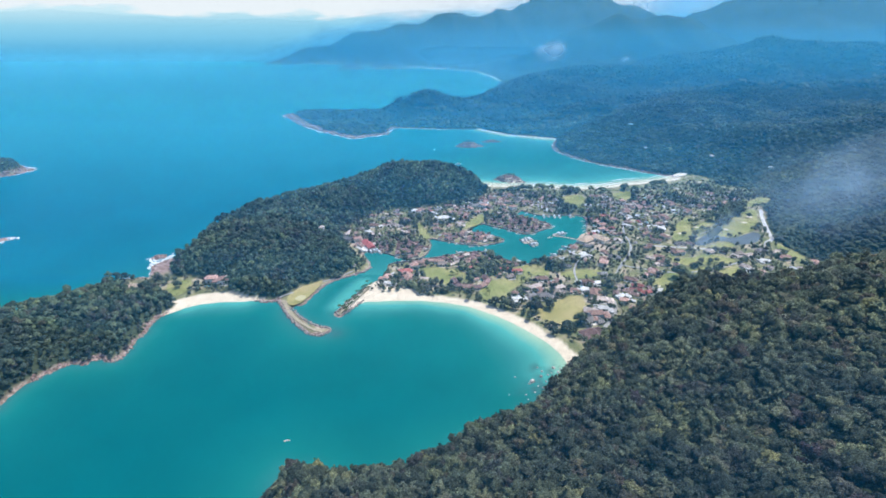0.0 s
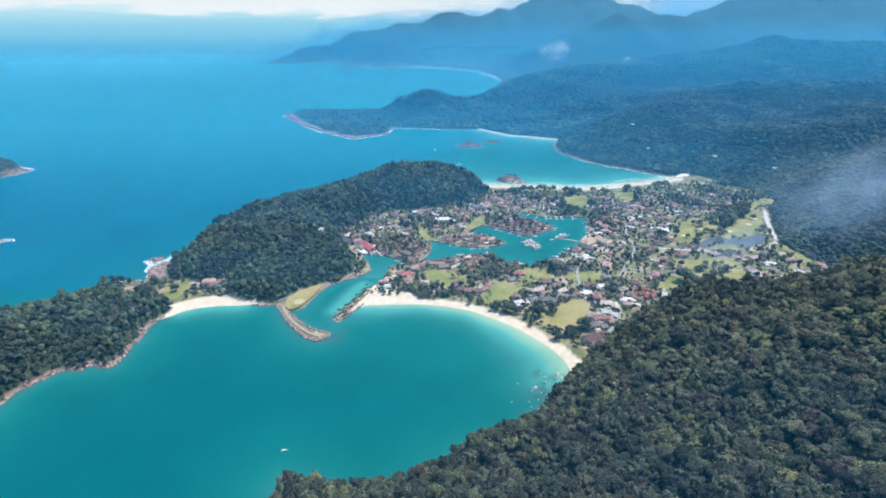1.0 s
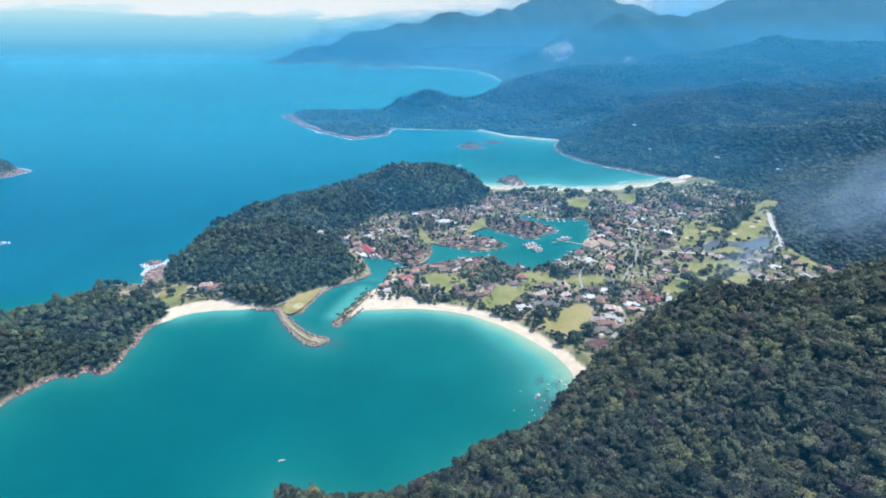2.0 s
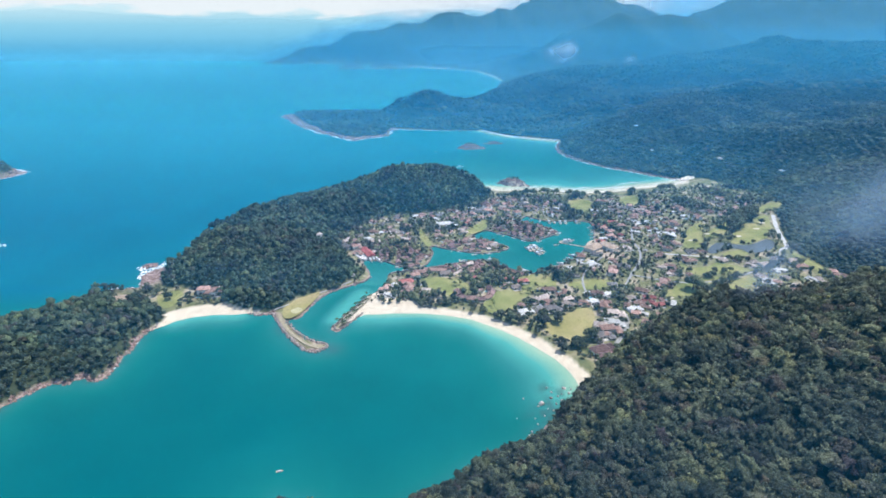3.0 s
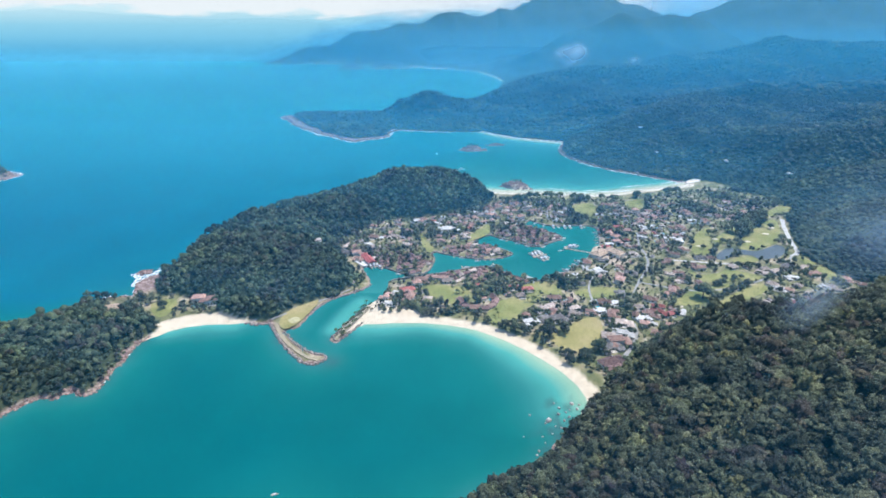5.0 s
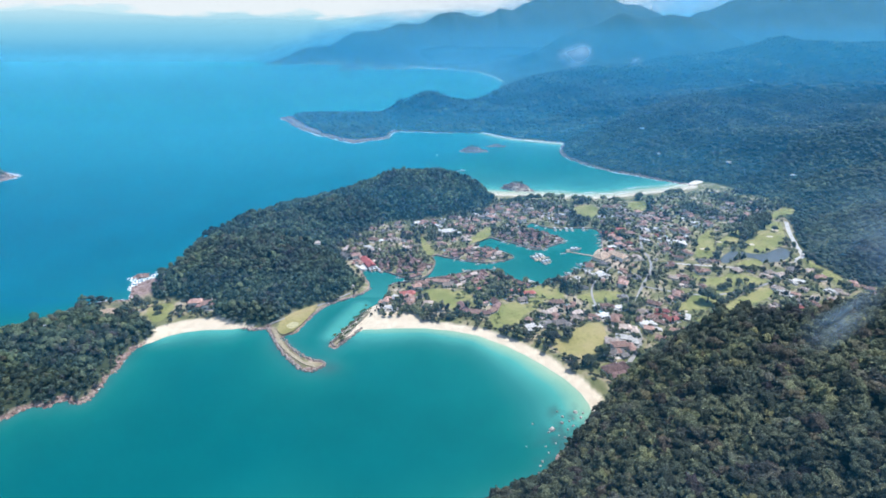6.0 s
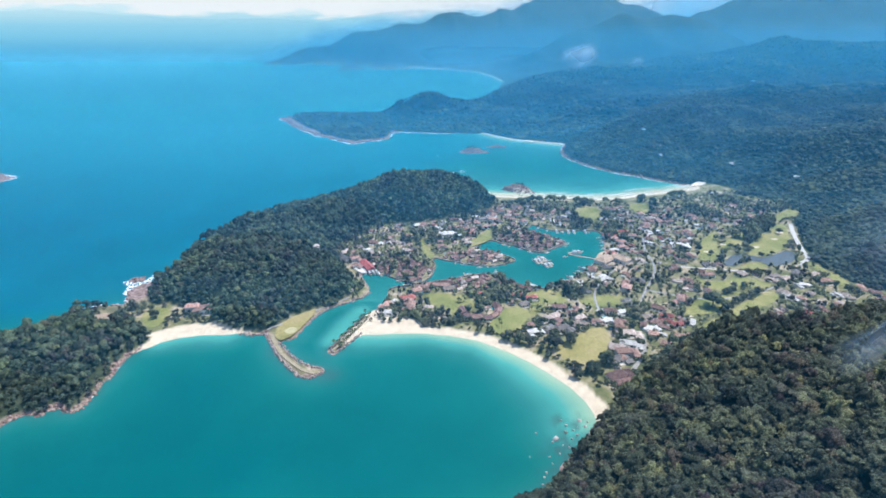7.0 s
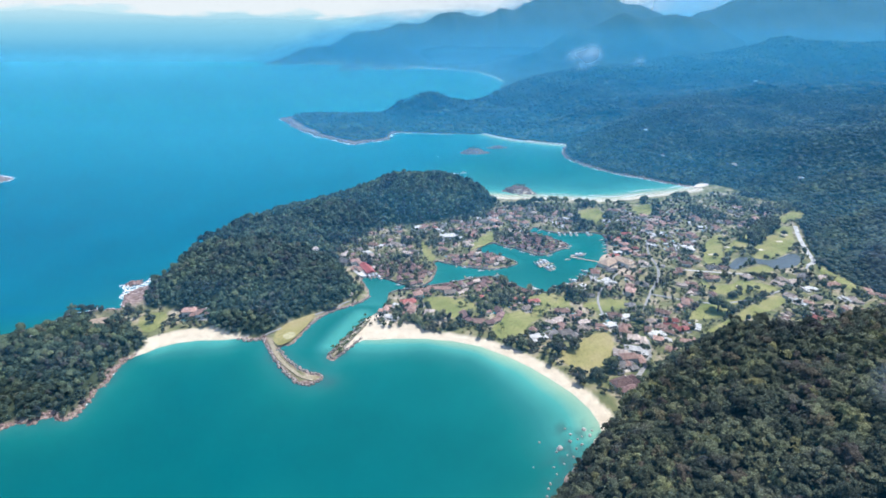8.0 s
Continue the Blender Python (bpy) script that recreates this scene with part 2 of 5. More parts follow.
def grid_lines(parts):
    """Line places from (start, end, step) pieces."""
    return np.unique(np.concatenate([np.linspace(a, b, int(round((b - a) / st)) + 1) for a, b, st in parts]))


def height_at(x, y):
    return land(np.atleast_1d(x), np.atleast_1d(y))[0]


def tensor_mesh(gx, gy):
    X, Y = np.meshgrid(gx, gy)
    nx, ny = len(gx), len(gy)
    idx = np.arange(nx * ny).reshape(ny, nx)
    q = np.stack([idx[:-1, :-1], idx[:-1, 1:], idx[1:, 1:], idx[1:, :-1]], -1).reshape(-1, 4)
    return X.ravel(), Y.ravel(), q


# ---- materials of the setting ----
def make_ground():
    m = material("ground", 0.9, 0.2)
    forest = ramp(m, noise_of(m, 0.12), [(0.3, (0.03, 0.046, 0.026)), (0.7, (0.062, 0.08, 0.045))])
    gardens = ramp(m, noise_of(m, 0.06, 4.0), [(0.32, (0.10, 0.125, 0.055)), (0.48, (0.21, 0.21, 0.10)), (0.60, (0.36, 0.31, 0.20)), (0.72, (0.52, 0.44, 0.34))])
    sand = ramp(m, noise_of(m, 0.15, 5.0), [(0.3, (0.62, 0.52, 0.39)), (0.7, (0.75, 0.66, 0.52))])
    rock = ramp(m, noise_of(m, 0.35, 6.0), [(0.3, (0.13, 0.085, 0.075)), (0.5, (0.29, 0.20, 0.175)), (0.7, (0.52, 0.41, 0.37))])
    c = mix(m, attribute(m, "wood"), gardens, forest)
    c = mix(m, attribute(m, "rock"), c, rock)
    c = mix(m, attribute(m, "sand"), c, sand)
    base(m, c)
    bump(m, noise_of(m, 0.5, 6.0), 0.5, 0.6)
    return m


def make_sea():
    m = material("sea_water", 0.4, 0.03)
    # sand shows through the shallows, then turquoise, then the blue of deep water
    shallow = ramp(m, attribute(m, "shallow"), [(0.0, (0.0, 0.120, 0.133)), (0.22, (0.005, 0.160, 0.154)), (0.42, (0.026, 0.200, 0.192)), (0.70, (0.075, 0.35, 0.31)), (0.88, (0.24, 0.44, 0.33)), (1.0, (0.50, 0.52, 0.38))])
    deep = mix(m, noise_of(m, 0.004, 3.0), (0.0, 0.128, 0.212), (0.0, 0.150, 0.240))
    # far water is mixed paler: distance haze put into its base colour
    c = mix(m, attribute(m, "open"), shallow, mix(m, attribute(m, "haze_tint"), deep, (0.012, 0.265, 0.268)))
    cloudy = ramp(m, noise_of(m, 0.012, 4.0), [(0.3, (0.88, 0.88, 0.88)), (0.7, (1.08, 1.05, 1.05))])
    c = mix(m, attribute(m, "reef"), c, (0.05, 0.115, 0.12))
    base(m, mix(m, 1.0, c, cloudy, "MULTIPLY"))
    w = maths(m, "ADD", noise_of(m, 0.35, 4.0), maths(m, "MULTIPLY", noise_of(m, 0.06, 3.0), 2.0))
    bump(m, w, 0.12, 0.5)
    return m


MAT_GROUND, MAT_SEA = make_ground(), make_sea()


# ---- ground and sea ----
def build_ground():
    gx = grid_lines([(-1700, -1020, 38), (-1020, -860, 8), (-860, -560, 38), (-560, -420, 10), (-420, 580, 3.0), (580, 900, 10), (900, 2400, 30), (2400, 4500, 80)])
    gy = grid_lines([(-400, 100, 25), (100, 230, 6), (230, 1030, 3.0), (1030, 1620, 7), (1620, 2700, 20), (2700, 4880, 32)])
    x, y, q = tensor_mesh(gx, gy)
    h, s, wood, sandy = land(x, y)
    keep = (h > -6)[q].any(1)          # open sea needs no bed
    q = q[keep]
    used = np.unique(q)
    remap = np.zeros(len(x), int)
    remap[used] = np.arange(len(used))
    x, y, h, s, wood, sandy = (a[used] for a in (x, y, h, s, wood, sandy))
    jag = (fbm(x, y, 14, 6) - 0.5)
    width = np.where(y < 600, 14 + 24 * np.clip((-16 - x) / 40, 0, 1) * (x > -100) + 8 * (x < -200), 17)
    sand = np.clip((width + jag * 6 - np.abs(s)) / 3, 0, 1) * (sandy < width + 8 + jag * 8) * (wood < 1.5)
    sand = np.where(sandy < 16, np.maximum(sand, s < 0), sand)
    rock = np.clip((3.6 + jag * 6 - s) / 2.5, 0, 1) * (1 - sand)
    marina = (x > -75) & (x < 235) & (y > 560) & (y < 830)
    rock = np.where(marina, rock * 0.25, rock)
    rock = np.where((x > -190) & (x < -86) & (y > 415) & (y < 560) & (wood < 0), np.clip((3.2 - s) / 1.5, 0, 1), rock)
    cape = np.exp(-(((x + 360) / 20) ** 2 + ((y - 583) / 30) ** 2)) + (y > 1390) * (x < -150) * (y < 1900) * (s < 17 + 16 * jag + 8 * (x < -360))
    bare = sum(np.hypot((x - i[0]) / (i[2] + 4), (y - i[1]) / (i[2] + 4)) < 1 for i in ISLETS[:3])
    rock = np.clip(np.maximum(np.maximum(rock, bare), np.clip(cape * 2, 0, 1)), 0, 1)
    rock = np.where((x < -330) & (y > 595) & (y < 740) & (s < 9 + 8 * jag), 1.0, np.where(y > 2600, 0.0, rock))
    verts = np.stack([x, y, h + (jag * 2.5 * rock * (s > 0))], 1)
    me = mesh_of("ground", verts, remap[q], MAT_GROUND, True, {"sand": sand, "rock": rock, "wood": np.clip((wood + 2) / 6, 0, 1)})
    return tagged(new("ground", me), "wooded coastal land with sandy beaches and rocky shores", "ground", kind="structure")


def build_sea():
    gx = grid_lines([(-4300, -560, 60), (-560, -420, 12), (-420, 560, 4), (560, 900, 40), (900, 4300, 200)])
    gy = grid_lines([(-400, 200, 30), (200, 1010, 4), (1010, 1700, 14), (1700, 4880, 40)])
    x, y, q = tensor_mesh(gx, gy)
    h, s, wood, sandy = land(x, y)
    keep = (s < 14)[q].any(1)
    q = q[keep]
    used = np.unique(q)
    remap = np.zeros(len(x), int)
    remap[used] = np.arange(len(used))
    x, y, s, sandy = (a[used] for a in (x, y, s, sandy))
    patchy = (fbm(x, y, 40, 9) - 0.5)
    reach = 23 + 28 * np.clip((x - 10) / 90, 0, 1) ** 1.2 + 10 * patchy
    away = np.maximum(sandy - 1.5, 0)
    near_beach = np.where(y < 560, 0.68 * np.exp(-(away / reach) ** 1.3) + 0.24 * np.exp(-(away / 135) ** 1.5) * np.clip((x + 220) / 220, 0.2, 1), 0.70 * np.exp(-away / 34) + 0.50 * np.exp(-away / 260))
    bar = np.exp(-(line_dist(x, y, [(-114, 482), (-106, 512), (-95, 540)]) / 19) ** 2) * 0.68
    any_shore = np.exp(np.minimum(s, 0) / 30) * 0.42
    shallow = np.clip(np.maximum.reduce([near_beach, bar, any_shore]) + patchy * 0.06, 0, 1)
    west = np.clip((-250 - x + (y - 560) * 0.55) / 190, 0, 1) * np.clip((y - 470) / 110, 0, 1)
    beyond = np.clip((y - 1150 - x * 0.4) / 500, 0, 1) * np.clip((y - 950) / 250, 0, 1)
    opened = np.clip(np.maximum(west, beyond), 0, 1)
    opened = opened * opened * (3 - 2 * opened) * (1 - near_beach * 0.8)
    reef = np.exp(-(np.minimum(line_dist(x, y, [(72, 330), (86, 352), (98, 366)]), 1.4 * line_dist(x, y, [(84, 372), (94, 376)])) / 10) ** 2) * np.clip((fbm(x, y, 6, 21) - 0.46) * 5, 0, 0.75)
    reef = np.maximum(reef, 0.75 * np.exp(-np.hypot(x + 106, y - 428) / 7) + 0.6 * np.exp(-np.abs(s + 1) / 2.5) * (y < 480) * (sandy > 20)).clip(0, 1)
    me = mesh_of("sea", np.stack([x, y, np.zeros_like(x)], 1), remap[q], MAT_SEA, True, {"shallow": shallow, "open": opened, "reef": reef, "haze_tint": np.clip((y - 800) / 1400, 0, 1)})
    return tagged(new("sea", me), "calm turquoise bay water turning deep blue offshore", "sea", kind="structure")


ground, sea = build_ground(), build_sea()


# ---- distance: far sea, haze bank and low clouds painted as a glow at the rim of the world ----
def build_backdrop():
    m = bpy.data.materials.new("far_distance")
    m.use_nodes = True
    nt = m.node_tree
    nt.nodes.clear()
    out, em = nt.nodes.new("ShaderNodeOutputMaterial"), nt.nodes.new("ShaderNodeEmission")
    sep = nt.nodes.new("ShaderNodeSeparateXYZ")
    nt.links.new(position(m), sep.inputs[0])
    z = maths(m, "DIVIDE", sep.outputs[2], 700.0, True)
    # emission gradient: hazy far sea painted below, paler sky above
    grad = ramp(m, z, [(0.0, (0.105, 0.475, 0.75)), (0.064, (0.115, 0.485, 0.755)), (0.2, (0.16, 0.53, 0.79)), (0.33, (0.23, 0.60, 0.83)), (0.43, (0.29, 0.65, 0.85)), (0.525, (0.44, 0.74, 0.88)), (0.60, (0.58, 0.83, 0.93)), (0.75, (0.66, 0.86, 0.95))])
    stretch = nt.nodes.new("ShaderNodeVectorMath")
    stretch.operation = "MULTIPLY"
    nt.links.new(position(m), stretch.inputs[0])
    stretch.inputs[1].default_value = (1.0, 1.0, 4.5)
    # banks of white cloud lie along the horizon, thinner towards the open sea
    lift = maths(m, "MULTIPLY_ADD", sep.outputs[2], 0.021)
    lift.node.inputs[2].default_value = -8.0
    east = maths(m, "MULTIPLY_ADD", sep.outputs[0], 0.004)
    east.node.inputs[2].default_value = 10.3
    puffs = maths(m, "MULTIPLY", maths(m, "SUBTRACT", noise_of(m, 0.0026, 5.0, stretch.outputs[0]), 0.5), 5.0)
    bank = maths(m, "ADD", lift, maths(m, "ADD", puffs, maths(m, "MULTIPLY", maths(m, "MINIMUM", maths(m, "MAXIMUM", east, -1.0), 0.5), 0.8)), True)
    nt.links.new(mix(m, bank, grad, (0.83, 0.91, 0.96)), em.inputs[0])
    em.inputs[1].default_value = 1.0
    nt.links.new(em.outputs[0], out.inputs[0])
    across = np.linspace(-4800, 4800, 61)
    rows = np.array([-30, 0, 200, 400, 520, 640.0])
    A, Z = np.meshgrid(across, rows)
    verts = np.stack([A, np.full_like(A, 4870), Z], -1).reshape(-1, 3)
    n, k = len(across), len(rows)
    idx = np.arange(n * k).reshape(k, n)
    q = np.stack([idx[:-1, :-1], idx[:-1, 1:], idx[1:, 1:], idx[1:, :-1]], -1).reshape(-1, 4)
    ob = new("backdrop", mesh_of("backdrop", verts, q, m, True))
    ob.visible_shadow = False
    return tagged(ob, "pale hazy horizon with low white clouds", "sky", kind="structure")


build_backdrop()


def build_far_coast():
    """A faint range beyond the open sea: a glowing strip, its foot faded out to imitate haze."""
    m = bpy.data.materials.new("far_coast")
    m.use_nodes = True
    nt = m.node_tree
    nt.nodes.clear()
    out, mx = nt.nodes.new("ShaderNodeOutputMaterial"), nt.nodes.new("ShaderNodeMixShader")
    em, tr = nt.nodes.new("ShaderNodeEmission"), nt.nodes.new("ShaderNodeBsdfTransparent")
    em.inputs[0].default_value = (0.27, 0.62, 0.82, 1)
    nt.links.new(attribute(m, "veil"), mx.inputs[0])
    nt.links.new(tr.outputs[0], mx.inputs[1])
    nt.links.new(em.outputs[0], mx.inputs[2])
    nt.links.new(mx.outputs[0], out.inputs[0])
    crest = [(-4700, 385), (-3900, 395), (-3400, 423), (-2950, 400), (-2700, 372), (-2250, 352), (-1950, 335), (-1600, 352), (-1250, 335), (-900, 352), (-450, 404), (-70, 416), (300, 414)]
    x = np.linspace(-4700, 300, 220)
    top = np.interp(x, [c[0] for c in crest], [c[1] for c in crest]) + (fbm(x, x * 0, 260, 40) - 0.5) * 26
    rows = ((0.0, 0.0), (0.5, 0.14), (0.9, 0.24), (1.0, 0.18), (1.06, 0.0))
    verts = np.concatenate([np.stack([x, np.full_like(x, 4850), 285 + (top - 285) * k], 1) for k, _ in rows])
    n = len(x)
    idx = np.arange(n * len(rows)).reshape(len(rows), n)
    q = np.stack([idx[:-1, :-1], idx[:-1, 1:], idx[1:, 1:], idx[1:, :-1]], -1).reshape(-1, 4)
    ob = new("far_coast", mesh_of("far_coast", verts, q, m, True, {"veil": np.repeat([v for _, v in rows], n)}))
    ob.visible_shadow = False
    return tagged(ob, "faint blue hills across the open sea, painted as a glow", "hills", kind="structure")


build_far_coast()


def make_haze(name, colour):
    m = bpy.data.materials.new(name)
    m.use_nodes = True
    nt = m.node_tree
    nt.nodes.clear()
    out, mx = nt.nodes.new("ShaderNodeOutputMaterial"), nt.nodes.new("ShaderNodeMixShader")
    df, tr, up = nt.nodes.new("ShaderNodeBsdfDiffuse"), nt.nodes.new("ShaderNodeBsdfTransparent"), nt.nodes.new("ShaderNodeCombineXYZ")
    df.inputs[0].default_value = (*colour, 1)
    # fixed normals light the sheet as from above, however it stands, like scattering droplets
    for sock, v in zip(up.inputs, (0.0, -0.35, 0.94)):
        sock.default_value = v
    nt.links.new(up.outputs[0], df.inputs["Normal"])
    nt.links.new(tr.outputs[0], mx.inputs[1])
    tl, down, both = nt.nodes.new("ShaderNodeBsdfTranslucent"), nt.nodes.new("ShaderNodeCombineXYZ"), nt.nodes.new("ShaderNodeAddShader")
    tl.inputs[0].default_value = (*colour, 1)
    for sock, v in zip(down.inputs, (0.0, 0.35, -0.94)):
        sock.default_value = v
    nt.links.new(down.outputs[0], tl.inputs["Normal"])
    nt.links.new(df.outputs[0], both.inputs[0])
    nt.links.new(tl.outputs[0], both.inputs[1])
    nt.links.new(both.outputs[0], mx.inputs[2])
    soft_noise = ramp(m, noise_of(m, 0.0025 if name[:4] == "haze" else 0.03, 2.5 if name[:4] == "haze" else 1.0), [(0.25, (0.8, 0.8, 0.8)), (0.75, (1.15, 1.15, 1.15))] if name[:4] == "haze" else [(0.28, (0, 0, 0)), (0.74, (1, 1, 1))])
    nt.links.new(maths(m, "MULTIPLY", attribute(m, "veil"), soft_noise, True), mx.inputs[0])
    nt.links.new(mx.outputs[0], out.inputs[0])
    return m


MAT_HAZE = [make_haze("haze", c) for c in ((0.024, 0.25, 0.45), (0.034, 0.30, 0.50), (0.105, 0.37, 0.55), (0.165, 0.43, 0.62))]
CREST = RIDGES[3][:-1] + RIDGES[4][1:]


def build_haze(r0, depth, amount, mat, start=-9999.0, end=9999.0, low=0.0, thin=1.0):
    """A tinted see-through sheet imitating blue haze: from no density on the water it bends up before the next range,
    its top cut to the heights behind.
    """
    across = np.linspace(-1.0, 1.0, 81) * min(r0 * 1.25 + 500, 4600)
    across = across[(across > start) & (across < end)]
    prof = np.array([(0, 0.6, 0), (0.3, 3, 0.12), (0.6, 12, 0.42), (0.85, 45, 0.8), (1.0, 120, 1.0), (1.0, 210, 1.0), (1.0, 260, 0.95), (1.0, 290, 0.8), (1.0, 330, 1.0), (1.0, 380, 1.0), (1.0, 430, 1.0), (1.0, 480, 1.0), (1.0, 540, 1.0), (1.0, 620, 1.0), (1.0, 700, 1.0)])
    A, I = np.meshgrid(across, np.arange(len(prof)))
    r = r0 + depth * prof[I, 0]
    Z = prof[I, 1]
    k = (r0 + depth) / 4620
    # far crest line, projected from the eye onto this sheet
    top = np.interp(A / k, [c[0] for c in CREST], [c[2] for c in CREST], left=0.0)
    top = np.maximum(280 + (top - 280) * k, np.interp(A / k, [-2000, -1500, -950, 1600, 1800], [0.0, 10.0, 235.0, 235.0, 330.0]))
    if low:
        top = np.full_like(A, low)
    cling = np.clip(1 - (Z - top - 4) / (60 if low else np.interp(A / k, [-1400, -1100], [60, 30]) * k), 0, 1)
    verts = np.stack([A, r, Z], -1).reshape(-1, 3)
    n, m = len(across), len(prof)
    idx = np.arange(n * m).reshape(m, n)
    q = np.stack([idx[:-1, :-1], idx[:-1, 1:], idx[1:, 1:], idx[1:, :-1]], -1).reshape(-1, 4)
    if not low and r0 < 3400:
        cling = cling * (1 - 0.55 * np.clip((Z - 262) / 60, 0, 1))        # veil thinned high up, so that the crests stand out
    clear = 1 - (1 - thin) * np.clip((A + 1850) / 350, 0, 1) * np.clip((500 - A) / 500, 0, 1)      # veil thinned so that the far cape and islets show
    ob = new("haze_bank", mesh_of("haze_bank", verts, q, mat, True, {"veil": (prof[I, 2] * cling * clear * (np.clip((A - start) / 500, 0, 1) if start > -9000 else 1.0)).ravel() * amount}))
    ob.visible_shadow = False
    return tagged(ob, "tinted sheet imitating blue distance haze", "haze", group="haze banks", kind="stuff")


scene.cycles.transparent_max_bounces = 48      # light passes all the banks
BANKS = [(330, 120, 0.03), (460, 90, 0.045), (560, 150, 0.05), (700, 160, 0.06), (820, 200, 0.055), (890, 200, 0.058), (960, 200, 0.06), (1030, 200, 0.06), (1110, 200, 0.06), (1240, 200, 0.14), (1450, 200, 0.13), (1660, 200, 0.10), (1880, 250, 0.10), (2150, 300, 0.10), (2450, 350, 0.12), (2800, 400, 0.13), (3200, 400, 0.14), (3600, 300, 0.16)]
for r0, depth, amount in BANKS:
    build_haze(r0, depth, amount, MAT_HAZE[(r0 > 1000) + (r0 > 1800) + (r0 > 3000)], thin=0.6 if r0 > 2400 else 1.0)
# sheet just ahead of the camera path, added to veil the near hill
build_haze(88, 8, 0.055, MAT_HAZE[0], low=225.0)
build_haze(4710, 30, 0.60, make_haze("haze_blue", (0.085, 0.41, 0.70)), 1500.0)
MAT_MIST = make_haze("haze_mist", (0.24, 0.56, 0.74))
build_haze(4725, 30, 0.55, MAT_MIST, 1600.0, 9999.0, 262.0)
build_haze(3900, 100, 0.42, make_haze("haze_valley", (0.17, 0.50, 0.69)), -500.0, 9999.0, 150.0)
# cyan sheets low over the water, added to pale the far sea
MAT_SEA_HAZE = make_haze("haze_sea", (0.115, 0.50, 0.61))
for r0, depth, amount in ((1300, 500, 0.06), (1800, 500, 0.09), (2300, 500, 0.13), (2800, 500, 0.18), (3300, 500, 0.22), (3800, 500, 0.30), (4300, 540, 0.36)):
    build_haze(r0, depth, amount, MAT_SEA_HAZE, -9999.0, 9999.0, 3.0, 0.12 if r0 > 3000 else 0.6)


# ---- woods ----
def blob(rings, seg, rough, seed, low=-0.25):
    """A lumpy dome of leaves, 1 across in radius, open below."""
    r = random.Random(seed)
    verts, faces = [(0, 0, 1.0)], []
    for i in range(1, rings + 1):
        a = math.pi * 0.60 * i / rings
        for j in range(seg):
            b = 2 * math.pi * (j + 0.5 * (i % 2)) / seg
            k = 1 + r.uniform(-rough, rough)
            verts.append((math.sin(a) * math.cos(b) * k, math.sin(a) * math.sin(b) * k, max(low, math.cos(a) * k)))
    for j in range(seg):
        faces.append((0, 1 + j, 1 + (j + 1) % seg))
    for i in range(rings - 1):
        for j in range(seg):
            a, b = 1 + i * seg + j, 1 + i * seg + (j + 1) % seg
            c, d = a + seg, b + seg
            faces += [(a, c, b), (b, c, d)] if i % 2 else [(a, c, d), (a, d, b)]
    return np.array(verts), np.array(faces)


def crown(lumps, rings, seg, seed, spread=0.62, flat=0.75):
    """A crown of several lumps of leaves with gaps between, radius about 1, standing on z = 0."""
    r = random.Random(seed)
    vs, fs, n = [], [], 0
    for k in range(lumps):
        v, f = blob(rings, seg, 0.3 if lumps == 9 else 0.48, seed * 31 + k)
        v = v * np.array([r.uniform(0.75, 1.3), r.uniform(0.75, 1.3), r.uniform(0.8, 1.15)])
        a, d = 2 * math.pi * (k / max(lumps - 1, 1)) + r.uniform(-0.5, 0.5), (0 if k == 0 else spread * (r.uniform(0.75, 1.15) if lumps < 10 else r.uniform(0.35, 1.2)))
        size = (0.55 if k == 0 else r.uniform(0.26, 0.5) if lumps < 10 else r.uniform(0.17, 0.42)) if lumps > 1 else 1.0
        tilt = Matrix.Rotation(r.uniform(-0.5, 0.5), 3, "X") @ Matrix.Rotation(r.uniform(-0.5, 0.5), 3, "Y")
        v = (v * size) @ np.array(tilt).T
        v = v + np.array([math.cos(a) * d, math.sin(a) * d, 0.55 * flat + (0.25 if k == 0 else r.uniform(-0.3, 0.3) if lumps < 10 else r.uniform(-0.35, 0.5))])
        vs.append(v)
        fs.append(f + n)
        n += len(v)
    return np.concatenate(vs), np.concatenate(fs)


def leafy(lumps, tufts, seed, spread=0.62, flat=0.75, rim=4):
    """A crown of lumps set all over with small tilted tufts of leaves."""
    v, f = crown(lumps, 2, 6, seed, spread, flat)
    r = random.Random(seed * 7 + 1)
    mid = Vector((0, 0, 0.1))
    vs, fs, n = [v], [f], len(v)
    high = [p for p in v if p[2] > 0.12]
    for k in range(tufts):
        p = Vector(r.choice(high))
        out = (p - mid).normalized() + Vector((r.uniform(-0.6, 0.6), r.uniform(-0.6, 0.6), r.uniform(0.0, 0.7)))
        q = out.to_track_quat("Z", "Y")
        size = r.uniform(0.13, 0.30)
        p = p + Vector((r.uniform(-0.16, 0.16), r.uniform(-0.16, 0.16), r.uniform(-0.06, 0.12)))
        pts = [p + q @ Vector((0, 0, size * 0.5))]
        for j in range(rim):
            b, k2 = 2 * math.pi * j / rim + r.uniform(-0.3, 0.3), size * r.uniform(0.6, 1.25)
            pts.append(p + q @ Vector((math.cos(b) * k2, math.sin(b) * k2, -size * r.uniform(0.0, 0.35))))
        vs.append(np.array([tuple(a) for a in pts]))
        fs.append(np.array([(n, n + 1 + j, n + 1 + (j + 1) % rim) for j in range(rim)]))
        n += rim + 1
    return np.concatenate(vs), np.concatenate(fs)


def scatter(x0, x1, y0, y1, step, seed):
    rng = np.random.default_rng(seed)
    gx, gy = np.meshgrid(np.arange(x0, x1, step), np.arange(y0, y1, step))
    gx = gx + (np.arange(gx.shape[0]) % 2)[:, None] * step / 2
    return (gx + rng.uniform(-0.42, 0.42, gx.shape) * step).ravel(), (gy + rng.uniform(-0.42, 0.42, gy.shape) * step).ravel(), rng


